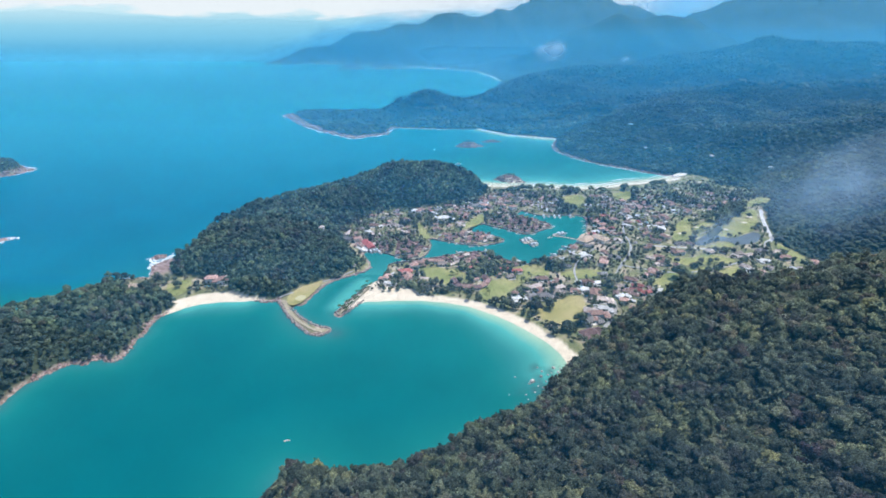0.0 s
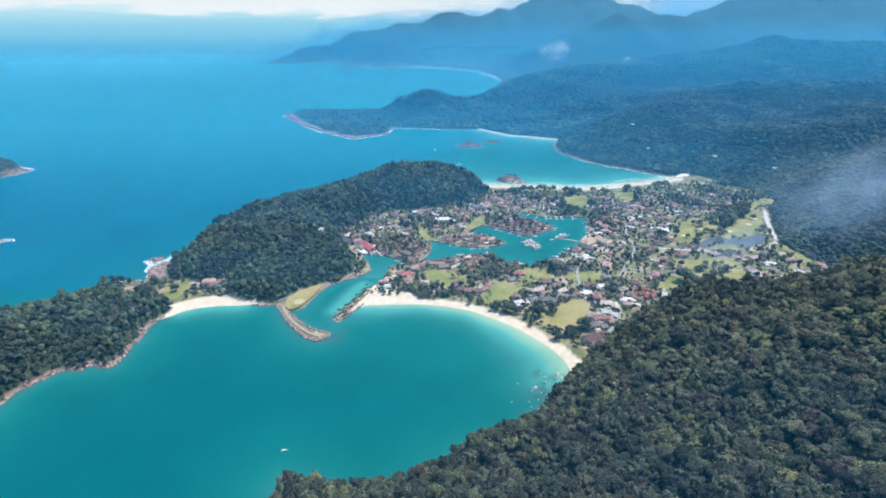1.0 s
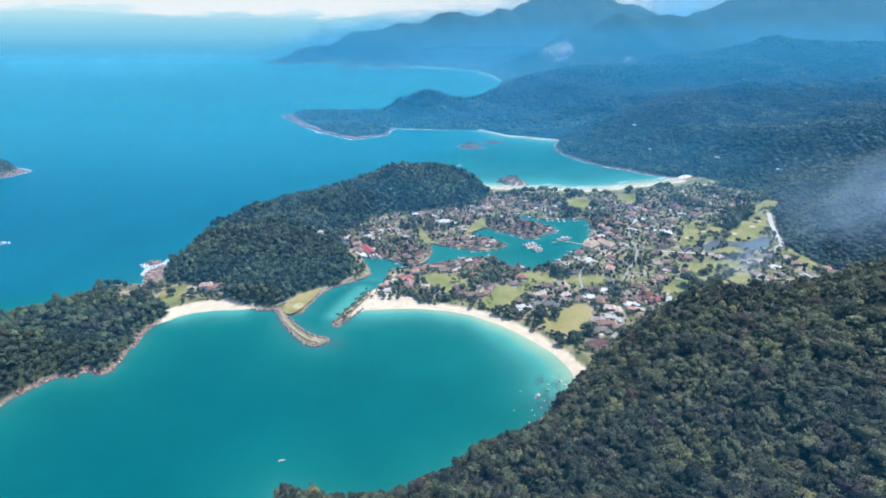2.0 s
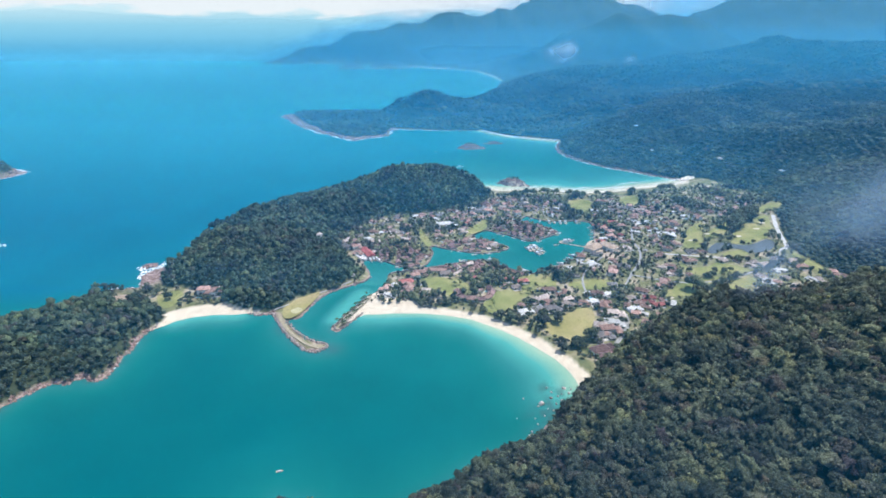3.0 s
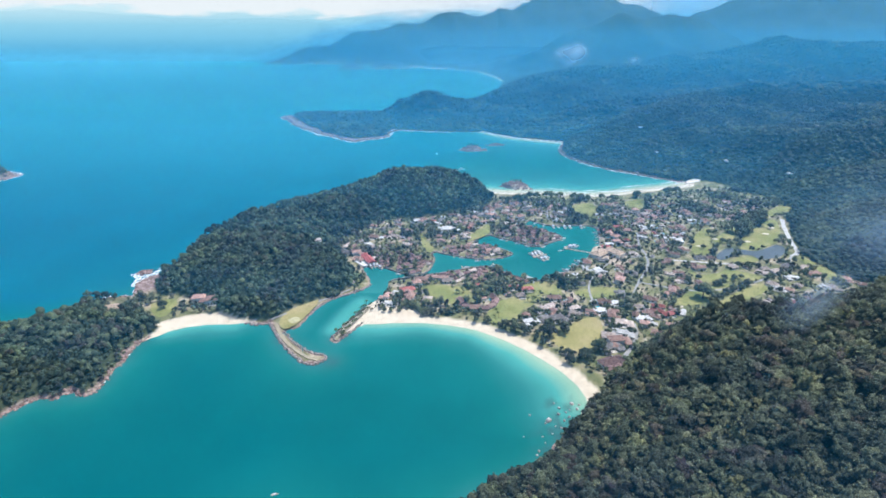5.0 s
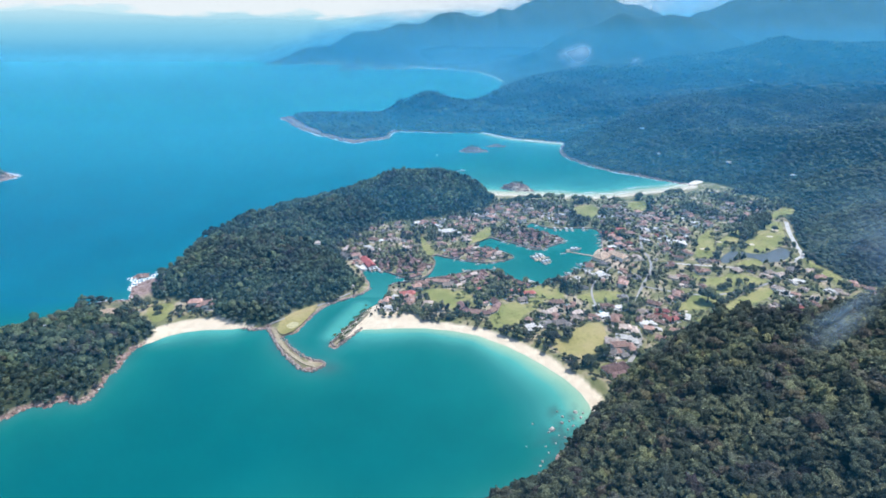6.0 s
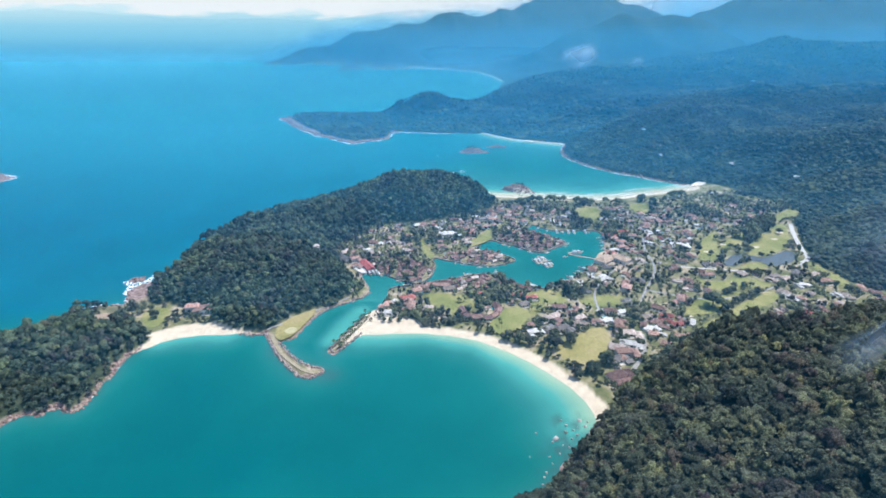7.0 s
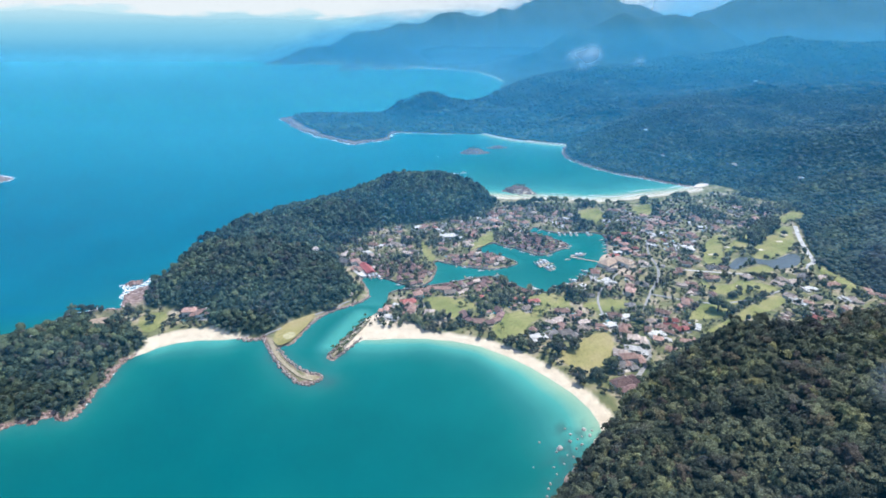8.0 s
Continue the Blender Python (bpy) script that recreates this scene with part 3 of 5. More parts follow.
def plant(name, x, y, z, size, tall, templates, mat, rng, smooth=False):
    """Many crowns joined into one mesh."""
    pick = rng.integers(0, len(templates), len(x))
    turn = rng.uniform(0, 2 * math.pi, len(x))
    vs, fs, tone, n = [], [], [], 0
    own = rng.uniform(0, 1, len(x))        # each tree has its own tone
    for k, (tv, tf) in enumerate(templates):
        i = np.nonzero(pick == k)[0]
        if not len(i):
            continue
        c, s = np.cos(turn[i])[:, None], np.sin(turn[i])[:, None]
        vx = (tv[:, 0] * c - tv[:, 1] * s) * size[i][:, None] + x[i][:, None]
        vy = (tv[:, 0] * s + tv[:, 1] * c) * size[i][:, None] + y[i][:, None]
        vz = tv[:, 2] * size[i][:, None] * tall[i][:, None] + z[i][:, None]
        vs.append(np.stack([vx, vy, vz], -1).reshape(-1, 3))
        fs.append((tf[None] + (n + np.arange(len(i)) * len(tv))[:, None, None]).reshape(-1, 3))
        tone.append(np.repeat(own[i], len(tv)))
        n += len(i) * len(tv)
    return mesh_of(name, np.concatenate(vs), np.concatenate(fs), mat, smooth, {"tone": np.concatenate(tone)})


def make_leaves(name, dark, mid, light, odd, fine=1.2, dull=(0.052, 0.048, 0.055), dull_light=(0.085, 0.078, 0.062), trees=True, bold=1.0):
    m = material(name, 0.75, 0.15)

    def grey(v, tint=(1.0, 1.0, 1.0)):
        return tuple((1 + (v - 1) * bold) * t for t in tint)
    isl = node(m, "NewGeometry").outputs["Random Per Island"]
    c = ramp(m, attribute(m, "tone") if trees else isl, [(0.0, tuple(v * 0.8 for v in dark)), (0.25, dark), (0.5, mid), (0.8, light), (0.84, dull), (0.90, dull_light), (0.94, light), (0.985, odd)])
    if trees:
        c = mix(m, 1.0, c, ramp(m, isl, [(0.0, grey(0.74)), (0.5, (1.0, 1.0, 1.0)), (1.0, grey(1.28, (1.0, 0.99, 0.94)))]), "MULTIPLY")
    # dark ends of both noise ramps paint in canopy shade; the rest is leaf tone
    shade_patches = ramp(m, noise_of(m, 0.014, 4.0), [(0.34, (0.58, 0.63, 0.76)), (0.5, (1.0, 1.0, 1.0)), (0.66, (1.36, 1.32, 1.14))])
    c = mix(m, 1.0, c, shade_patches, "MULTIPLY")
    shade_hues = ramp(m, noise_of(m, 0.035, 3.0), [(0.34, (0.80, 0.72, 0.95)), (0.44, (1.0, 1.0, 1.0)), (0.56, (1.0, 1.0, 1.0)), (0.70, (1.22, 1.19, 0.92))])
    c = mix(m, 1.0, c, shade_hues, "MULTIPLY")
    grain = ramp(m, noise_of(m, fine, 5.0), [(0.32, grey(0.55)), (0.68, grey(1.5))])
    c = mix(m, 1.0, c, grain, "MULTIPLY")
    # sprays of leaves: each cell its own tone, shade painted into the dark gaps between
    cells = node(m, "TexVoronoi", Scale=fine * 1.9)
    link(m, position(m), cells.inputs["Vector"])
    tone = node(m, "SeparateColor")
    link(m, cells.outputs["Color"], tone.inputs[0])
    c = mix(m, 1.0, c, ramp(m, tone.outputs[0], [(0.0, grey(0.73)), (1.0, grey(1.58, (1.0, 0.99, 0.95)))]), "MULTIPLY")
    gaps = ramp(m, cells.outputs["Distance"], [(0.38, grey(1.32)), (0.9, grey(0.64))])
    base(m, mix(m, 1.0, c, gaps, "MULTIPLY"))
    relief = maths(m, "SUBTRACT", noise_of(m, fine * 1.3, 6.0), maths(m, "MULTIPLY", cells.outputs["Distance"], 0.9))
    bump(m, relief, bold, 1.1)
    return m


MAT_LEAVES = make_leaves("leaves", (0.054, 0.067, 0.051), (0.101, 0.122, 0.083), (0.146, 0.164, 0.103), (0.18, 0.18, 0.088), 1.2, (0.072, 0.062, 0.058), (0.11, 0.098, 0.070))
# flatter, bluer leaf copy: softening by distance haze painted into the colour
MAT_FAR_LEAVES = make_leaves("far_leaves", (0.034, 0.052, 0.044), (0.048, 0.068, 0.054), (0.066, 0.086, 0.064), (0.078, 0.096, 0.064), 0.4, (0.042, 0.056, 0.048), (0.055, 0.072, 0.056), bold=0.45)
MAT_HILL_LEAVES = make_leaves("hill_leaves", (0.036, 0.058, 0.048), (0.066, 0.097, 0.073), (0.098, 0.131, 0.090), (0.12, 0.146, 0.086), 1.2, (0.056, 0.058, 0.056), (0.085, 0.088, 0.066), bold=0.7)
CROWNS_NEAR = [leafy(4 + k % 3, 40, 100 + k, 0.62, 0.75 + 0.03 * k) for k in range(16)]
CROWNS_MID = [leafy(3, 13, 200 + k, 0.55) for k in range(12)]
CROWNS_GARDEN = [leafy(2, 8, 250 + k, 0.5) for k in range(10)]
CROWNS_FAR = [crown(2, 2, 6, 300 + k, 0.5) for k in range(6)]
CROWNS_TINY = [crown(1, 2, 6, 400 + k) for k in range(4)]


def wood_stuff(label, boxes, step, templates, size, seed, keep, lift=1.0, squat=1.0, mat=None, wide=0.86, margin=90):
    xs, ys = [], []
    for k, b in enumerate(boxes):
        x, y, rng = scatter(*b, step, seed + k)
        xs.append(x)
        ys.append(y)
    x, y = np.concatenate(xs), np.concatenate(ys)
    h, s, wood, sandy = land(x, y)
    ok = (wood > 1.0) & (s > np.where((x < -92) & (x > -200) & (y < 300), 5.0, 0.9)) & (np.abs(x) < wide * y + margin) & keep(x, y, h)
    x, y, h = x[ok], y[ok], h[ok]
    sz = size * (rng.uniform(0.6, 1.2, len(x)) if mat else rng.choice([0.6, 0.78, 0.95, 1.15, 1.4], len(x), p=[0.18, 0.27, 0.27, 0.2, 0.08])) * (0.8 + 0.55 * vnoise(x, y, size * 9, 12))
    sz = sz * np.clip(0.5 + s[ok] / 28, 0.5, 1)       # wind keeps the trees low above the water
    tall = rng.uniform(0.7, 1.5, len(x)) * squat
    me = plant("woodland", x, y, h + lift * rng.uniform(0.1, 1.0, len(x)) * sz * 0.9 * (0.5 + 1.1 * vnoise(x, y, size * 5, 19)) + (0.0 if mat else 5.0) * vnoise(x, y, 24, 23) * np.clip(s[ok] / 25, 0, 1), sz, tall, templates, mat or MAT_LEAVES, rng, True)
    return tagged(new("woodland", me), label, "forest", group="woods", kind="stuff")


wood_stuff("dense dark green rainforest canopy on a steep hillside", [(-150, 640, 66, 570)], 4.4, CROWNS_NEAR, 3.6, 1, lambda x, y, h: (inside(x, y, HILL_1) > 0) & (np.hypot(x - 60, y) < 350))
wood_stuff("dense dark green rainforest at the foot of the hill", [(-130, 640, 200, 570)], 4.7, CROWNS_MID, 4.0, 5, lambda x, y, h: (inside(x, y, HILL_1) > 0) & (np.hypot(x - 60, y) >= 350))
wood_stuff("rainforest on the far side of the hill", [(-270, 760, -360, 560)], 9.5, CROWNS_TINY, 7.0, 12, lambda x, y, h: (inside(x, y, HILL_1) > 0) & ((y < -130) | (x > 260) | (x < -190)) & ((np.abs(x) >= 0.86 * y + 90) | (y < 68)), wide=0.0, margin=900)
wood_stuff("dark green rainforest canopy on the crest", [(-190, 260, -130, 68)], 7.0, CROWNS_FAR, 5.6, 8, lambda x, y, h: (inside(x, y, HILL_1) > 0) & ((np.abs(x) > 70) | (y < -40)), wide=0.0, margin=400)
wood_stuff("dark green rainforest canopy on top of the hill", [(-72, 72, -42, 68)], 4.8, CROWNS_MID, 3.9, 9, lambda x, y, h: inside(x, y, HILL_1) > 0, wide=0.0, margin=400)
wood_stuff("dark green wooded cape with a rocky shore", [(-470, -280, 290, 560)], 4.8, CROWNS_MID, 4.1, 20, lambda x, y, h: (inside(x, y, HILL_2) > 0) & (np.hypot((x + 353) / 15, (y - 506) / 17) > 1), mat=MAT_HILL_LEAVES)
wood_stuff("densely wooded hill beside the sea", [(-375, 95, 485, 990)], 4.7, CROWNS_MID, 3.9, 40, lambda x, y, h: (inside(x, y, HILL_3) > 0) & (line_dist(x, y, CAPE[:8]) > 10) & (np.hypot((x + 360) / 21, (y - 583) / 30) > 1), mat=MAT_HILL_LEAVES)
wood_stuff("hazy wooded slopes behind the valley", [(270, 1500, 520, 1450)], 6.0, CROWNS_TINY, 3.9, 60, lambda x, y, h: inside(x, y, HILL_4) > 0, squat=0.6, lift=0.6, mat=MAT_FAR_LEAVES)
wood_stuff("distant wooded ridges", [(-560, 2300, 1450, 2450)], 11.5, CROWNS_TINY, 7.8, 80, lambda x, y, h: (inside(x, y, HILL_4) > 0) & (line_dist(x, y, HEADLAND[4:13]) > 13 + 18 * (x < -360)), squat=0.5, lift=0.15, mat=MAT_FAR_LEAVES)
wood_stuff("wooded crests of small islands", [(-1010, -860, 980, 1100), (120, 150, 970, 988), (50, 86, 1290, 1306), (120, 142, 1350, 1360)], 4.6, CROWNS_FAR, 2.8, 90, lambda x, y, h: h > 4, lift=0.1)


# ---- materials of the village ----
def speckled(name, a, b, scale, rough=0.8, spec=0.25, bump_strength=0.3, vary=0.25, bump_dist=0.05):
    """Two tones by noise, each copy a little lighter or darker."""
    m = material(name, rough, spec)
    c = ramp(m, noise_of(m, scale, 5.0), [(0.3, a), (0.7, b)])
    if vary:
        own = node(m, "ObjectInfo").outputs["Random"]
        c = mix(m, 1.0, c, ramp(m, own, [(0.0, (1 - vary,) * 3), (1.0, (1 + vary,) * 3)]), "MULTIPLY")
    base(m, c)
    if bump_strength:
        bump(m, noise_of(m, scale * 3, 4.0), bump_strength, bump_dist)
    return m


def tiled(name, a, b, vary=0.42):
    """Roof tiles: rows and weathering."""
    m = material(name, 0.85, 0.2)
    c = ramp(m, noise_of(m, 0.35, 6.0), [(0.28, a), (0.72, b)])
    own = node(m, "ObjectInfo").outputs["Random"]
    c = mix(m, 1.0, c, ramp(m, own, [(0.0, (1 - vary,) * 3), (1.0, (1 + vary,) * 3)]), "MULTIPLY")
    base(m, c)
    w = node(m, "TexWave", Scale=1.1, Distortion=1.5)
    link(m, position(m), w.inputs["Vector"])
    bump(m, w.outputs["Fac"], 0.6, 0.12)
    return m


MAT_ROOFS = {
    "brown tiled": tiled("roof_brown", (0.22, 0.130, 0.108), (0.42, 0.28, 0.232)),
    "dark purple-brown": tiled("roof_dark", (0.16, 0.094, 0.092), (0.31, 0.205, 0.188)),
    "faded red": tiled("roof_faded_red", (0.40, 0.10, 0.10), (0.54, 0.18, 0.165), 0.05),
    "terracotta tiled": tiled("roof_terracotta", (0.33, 0.19, 0.155), (0.51, 0.335, 0.28)),
    "dark red tiled": tiled("roof_red", (0.33, 0.10, 0.09), (0.48, 0.19, 0.165)),
    "grey shingled": tiled("roof_grey", (0.14, 0.13, 0.13), (0.28, 0.26, 0.25)),
    "pale weathered": tiled("roof_pale", (0.38, 0.30, 0.26), (0.60, 0.51, 0.45)),
    "sand-coloured tiled": tiled("roof_sand", (0.46, 0.33, 0.24), (0.64, 0.49, 0.37), 0.1),
    "white flat": speckled("roof_white", (0.42, 0.415, 0.40), (0.64, 0.63, 0.61), 0.3),
}
MAT_WALL = speckled("render_wall", (0.62, 0.57, 0.50), (0.80, 0.76, 0.70), 0.4)
MAT_GLASS = base(material("window_glass", 0.12, 0.5), (0.03, 0.045, 0.055))
MAT_TIMBER = speckled("timber", (0.14, 0.09, 0.06), (0.28, 0.19, 0.12), 0.8)
MAT_PAVING = speckled("paving", (0.42, 0.38, 0.33), (0.62, 0.57, 0.50), 0.5)
MAT_CONCRETE = speckled("concrete", (0.40, 0.38, 0.35), (0.60, 0.57, 0.53), 0.4)
MAT_POOL = base(material("pool_water", 0.1, 0.4), (0.10, 0.42, 0.50))
MAT_BARK = speckled("bark", (0.09, 0.07, 0.05), (0.20, 0.16, 0.12), 1.5)
MAT_ROCK = speckled("granite", (0.19, 0.12, 0.105), (0.54, 0.38, 0.335), 0.35, bump_strength=0.7, bump_dist=0.3)
MAT_HULL = speckled("boat_white", (0.74, 0.75, 0.76), (0.86, 0.86, 0.86), 1.0, 0.3, 0.5, 0.0, 0.05)
MAT_DECK = speckled("boat_deck", (0.46, 0.38, 0.28), (0.58, 0.50, 0.38), 1.0, 0.6, 0.3, 0.1)
MAT_FOAM = speckled("foam", (0.72, 0.76, 0.78), (0.88, 0.90, 0.90), 0.6, 0.9, 0.1, 0.2, 0.0)


def make_turf(name, low, mid, high):
    m = material(name, 0.9, 0.15)
    broad = ramp(m, noise_of(m, 0.03, 4.0), [(0.28, low), (0.5, mid), (0.74, high)])
    fine = ramp(m, noise_of(m, 0.5, 5.0), [(0.3, (0.8, 0.8, 0.8)), (0.7, (1.15, 1.15, 1.15))])
    base(m, mix(m, 1.0, broad, fine, "MULTIPLY"))
    bump(m, noise_of(m, 1.5, 5.0), 0.4, 0.1)
    return m


MAT_TURF = make_turf("turf", (0.165, 0.20, 0.065), (0.275, 0.28, 0.105), (0.40, 0.355, 0.17))
MAT_TURF_DRY = make_turf("dry_turf", (0.24, 0.23, 0.085), (0.35, 0.31, 0.13), (0.42, 0.34, 0.18))
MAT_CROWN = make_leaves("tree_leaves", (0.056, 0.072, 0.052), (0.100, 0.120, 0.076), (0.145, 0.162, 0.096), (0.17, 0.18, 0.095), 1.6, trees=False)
# lighter leaf copy, its colour raised to offset shade among the packed crowns
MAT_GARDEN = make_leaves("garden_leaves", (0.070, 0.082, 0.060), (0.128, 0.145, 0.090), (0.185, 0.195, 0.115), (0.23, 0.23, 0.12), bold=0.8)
MAT_FROND = speckled("palm_fronds", (0.035, 0.06, 0.025), (0.09, 0.12, 0.05), 1.5)
GROUND_Z = 2.4


# ---- lawns, fairways, roads and the pond ----
def rounded(pts, closed=True, steps=4):
    """A smooth line through the corner points."""
    n, out = len(pts), []
    for i in range(n if closed else n - 1):
        p = [pts[(i + k) % n] if closed else pts[min(max(i + k, 0), n - 1)] for k in (-1, 0, 1, 2)]
        for j in range(steps):
            t = j / steps
            out.append(tuple(0.5 * (2 * p[1][a] + (p[2][a] - p[0][a]) * t + (2 * p[0][a] - 5 * p[1][a] + 4 * p[2][a] - p[3][a]) * t * t + (3 * p[1][a] - p[0][a] - 3 * p[2][a] + p[3][a]) * t ** 3) for a in (0, 1)))
    return out if closed else out + [tuple(pts[-1])]


def sheet(name, pts, z, mat, label, category, thick=0.12, kind="structure"):
    """A level sheet with a rounded outline and a real edge."""
    bm = bmesh.new()
    line = rounded(pts)
    f = bm.faces.new([bm.verts.new((x, y, z)) for x, y in line])
    if f.normal.z < 0:
        f.normal_flip()
    side = bmesh.ops.extrude_face_region(bm, geom=[f])
    bmesh.ops.translate(bm, verts=[v for v in side["geom"] if isinstance(v, bmesh.types.BMVert)], vec=(0, 0, -thick))
    bmesh.ops.recalc_face_normals(bm, faces=bm.faces)
    me = bpy.data.meshes.new(name)
    bm.to_mesh(me)
    bm.free()
    me.materials.append(mat)
    return tagged(new(name, me), label, category, kind=kind)


LAWNS = [
    [(108, 476), (147, 502), (157, 490), (144, 454), (124, 439), (108, 445), (97, 464)],
    [(40, 500), (52, 532), (90, 550), (110, 556), (96, 532), (79, 516), (70, 495), (50, 490)],
    [(84, 568), (105, 581), (121, 581), (131, 556), (109, 552)],
    [(-26, 568), (-10, 575), (21, 566), (28, 546), (2, 530), (-19, 546)],
    [(26, 710), (46, 751), (64, 773), (63, 740), (44, 716)],
    [(212, 863), (252, 875), (238, 808), (209, 816)],
    [(312, 886), (346, 898), (330, 852), (306, 842)],
    [(-59, 761), (-43, 740), (-33, 691), (-25, 668), (-18, 680), (-27, 710), (-44, 755)],
    [(144, 556), (172, 568), (197, 568), (188, 550), (159, 544)],
]
FAIRWAYS = [
    [(330, 669), (362, 730), (398, 761), (366, 691), (348, 663)],
    [(371, 700), (441, 773), (425, 730), (372, 687)],
    [(402, 687), (443, 740), (514, 796), (498, 751), (462, 700), (414, 677)],
    [(504, 808), (563, 861), (577, 847), (535, 816)],
    [(246, 529), (270, 553), (305, 571), (336, 575), (306, 551), (293, 537), (268, 527)],
    [(252, 500), (266, 512), (294, 530), (314, 545), (349, 570), (373, 577), (368, 562), (345, 546), (306, 527), (290, 512), (272, 499)],
    [(299, 612), (310, 602), (334, 606), (348, 615), (364, 610), (380, 595), (364, 585), (342, 585), (320, 580), (301, 586)],
    [(370, 642), (386, 654), (403, 652), (404, 642), (385, 633), (372, 635)],
    [(464, 653), (473, 640), (480, 598), (466, 588), (457, 617)],
]
SPIT_LAWN = [(-171, 514), (-153, 532), (-143, 538), (-146, 516), (-152, 495), (-157, 485), (-165, 480), (-173, 492)]
POND = [(355, 655), (384, 682), (408, 674), (424, 674), (458, 693), (462, 679), (440, 655), (410, 646), (404, 658), (384, 661), (366, 648), (355, 645)]
ROADS = [
    ([(529, 796), (506, 751), (484, 700), (472, 669), (456, 656)], 5.6), ([(282, 646), (330, 637), (372, 630)], 3.0),
    ([(152, 422), (160, 431), (172, 447), (184, 466), (190, 490)], 4.0), ([(281, 740), (267, 691), (264, 656), (252, 621), (227, 581), (205, 540)], 3.2),
    ([(259, 656), (214, 640), (169, 581), (160, 530)], 2.6), ([(-183, 498), (-156, 525), (-137, 543), (-112, 566)], 3.0),
    ([(456, 656), (400, 600), (300, 560), (227, 581)], 3.0),
]
for k, pts in enumerate(LAWNS):
    sheet(f"lawn_{k + 1}", pts, GROUND_Z + 0.22, MAT_TURF_DRY if k == 0 else MAT_TURF, "sunlit yellow-green lawn", "lawn")
for k, pts in enumerate(FAIRWAYS):
    sheet(f"fairway_{k + 1}", pts, GROUND_Z + 0.30, MAT_TURF, "mown golf fairway", "lawn")
sheet("lawn_neck", [(-324, 532), (-306, 541), (-296, 530), (-295, 510), (-302, 502), (-315, 513)], GROUND_Z + 0.3, MAT_TURF, "green lawn behind the small cove", "lawn")
sheet("court", [(-165, 496), (-159, 503), (-153, 498), (-158, 490)], GROUND_Z + 0.34, speckled("court_sand", (0.40, 0.36, 0.19), (0.52, 0.47, 0.29), 0.4, vary=0.0), "pale sandy court on the spit", "paving")
sheet("lawn_spit", SPIT_LAWN, GROUND_Z + 0.25, MAT_TURF_DRY, "rough grass on the breakwater spit", "lawn")
MAT_POND = base(material("pond_water", 0.2, 0.2), (0.115, 0.135, 0.145))
sheet("pond", POND, GROUND_Z + 0.42, MAT_POND, "still grey-blue golf course pond", "water")
sheet("bare_ground", [(-369, 513), (-356, 521), (-343, 518), (-340, 510), (-353, 505), (-366, 507)], float(height_at(-354, 512)[0]) + 1.2, speckled("bare_earth", (0.30, 0.21, 0.15), (0.44, 0.34, 0.25), 0.3, vary=0.0), "bare brown clearing among trees", "clearing", 2.5)
MAT_ROAD = speckled("road_surface", (0.27, 0.265, 0.255), (0.42, 0.41, 0.39), 0.4, vary=0.0)

MAT_PALE_ROAD = speckled("pale_road", (0.46, 0.45, 0.43), (0.64, 0.62, 0.59), 0.4, vary=0.0)


def strip(name, pts, width, z, mat, label, category, thick=0.2):
    line = np.array(rounded(pts, False, 6))
    t = np.gradient(line, axis=0)
    t /= np.linalg.norm(t, axis=1)[:, None]
    nrm = np.stack([-t[:, 1], t[:, 0]], 1) * width / 2
    n = len(line)
    zz = np.maximum(height_at(line[:, 0], line[:, 1]), 0.8) + z
    v = np.concatenate([np.c_[line + nrm, zz], np.c_[line - nrm, zz], np.c_[line + nrm, zz - thick], np.c_[line - nrm, zz - thick]])
    f = []
    for i in range(n - 1):
        f += [(i, i + n, i + n + 1, i + 1), (i, i + 1, i + 1 + 2 * n, i + 2 * n), (i + n, i + 3 * n, i + 3 * n + 1, i + n + 1)]
    return tagged(new(name, mesh_of(name, v, f, mat)), label, category, kind="structure")


for k, (pts, width) in enumerate(ROADS):
    strip(f"road_{k + 1}", pts, width, 0.28 + 0.012 * k, MAT_PALE_ROAD if k < 2 else MAT_ROAD, "pale narrow estate road", "road")


# ---- houses ----
def box(bm, x0, x1, y0, y1, z0, z1):
    v = [bm.verts.new(p) for p in ((x0, y0, z0), (x1, y0, z0), (x1, y1, z0), (x0, y1, z0), (x0, y0, z1), (x1, y0, z1), (x1, y1, z1), (x0, y1, z1))]
    for f in ((3, 2, 1, 0), (4, 5, 6, 7), (0, 1, 5, 4), (1, 2, 6, 5), (2, 3, 7, 6), (3, 0, 4, 7)):
        bm.faces.new([v[i] for i in f])
    return v


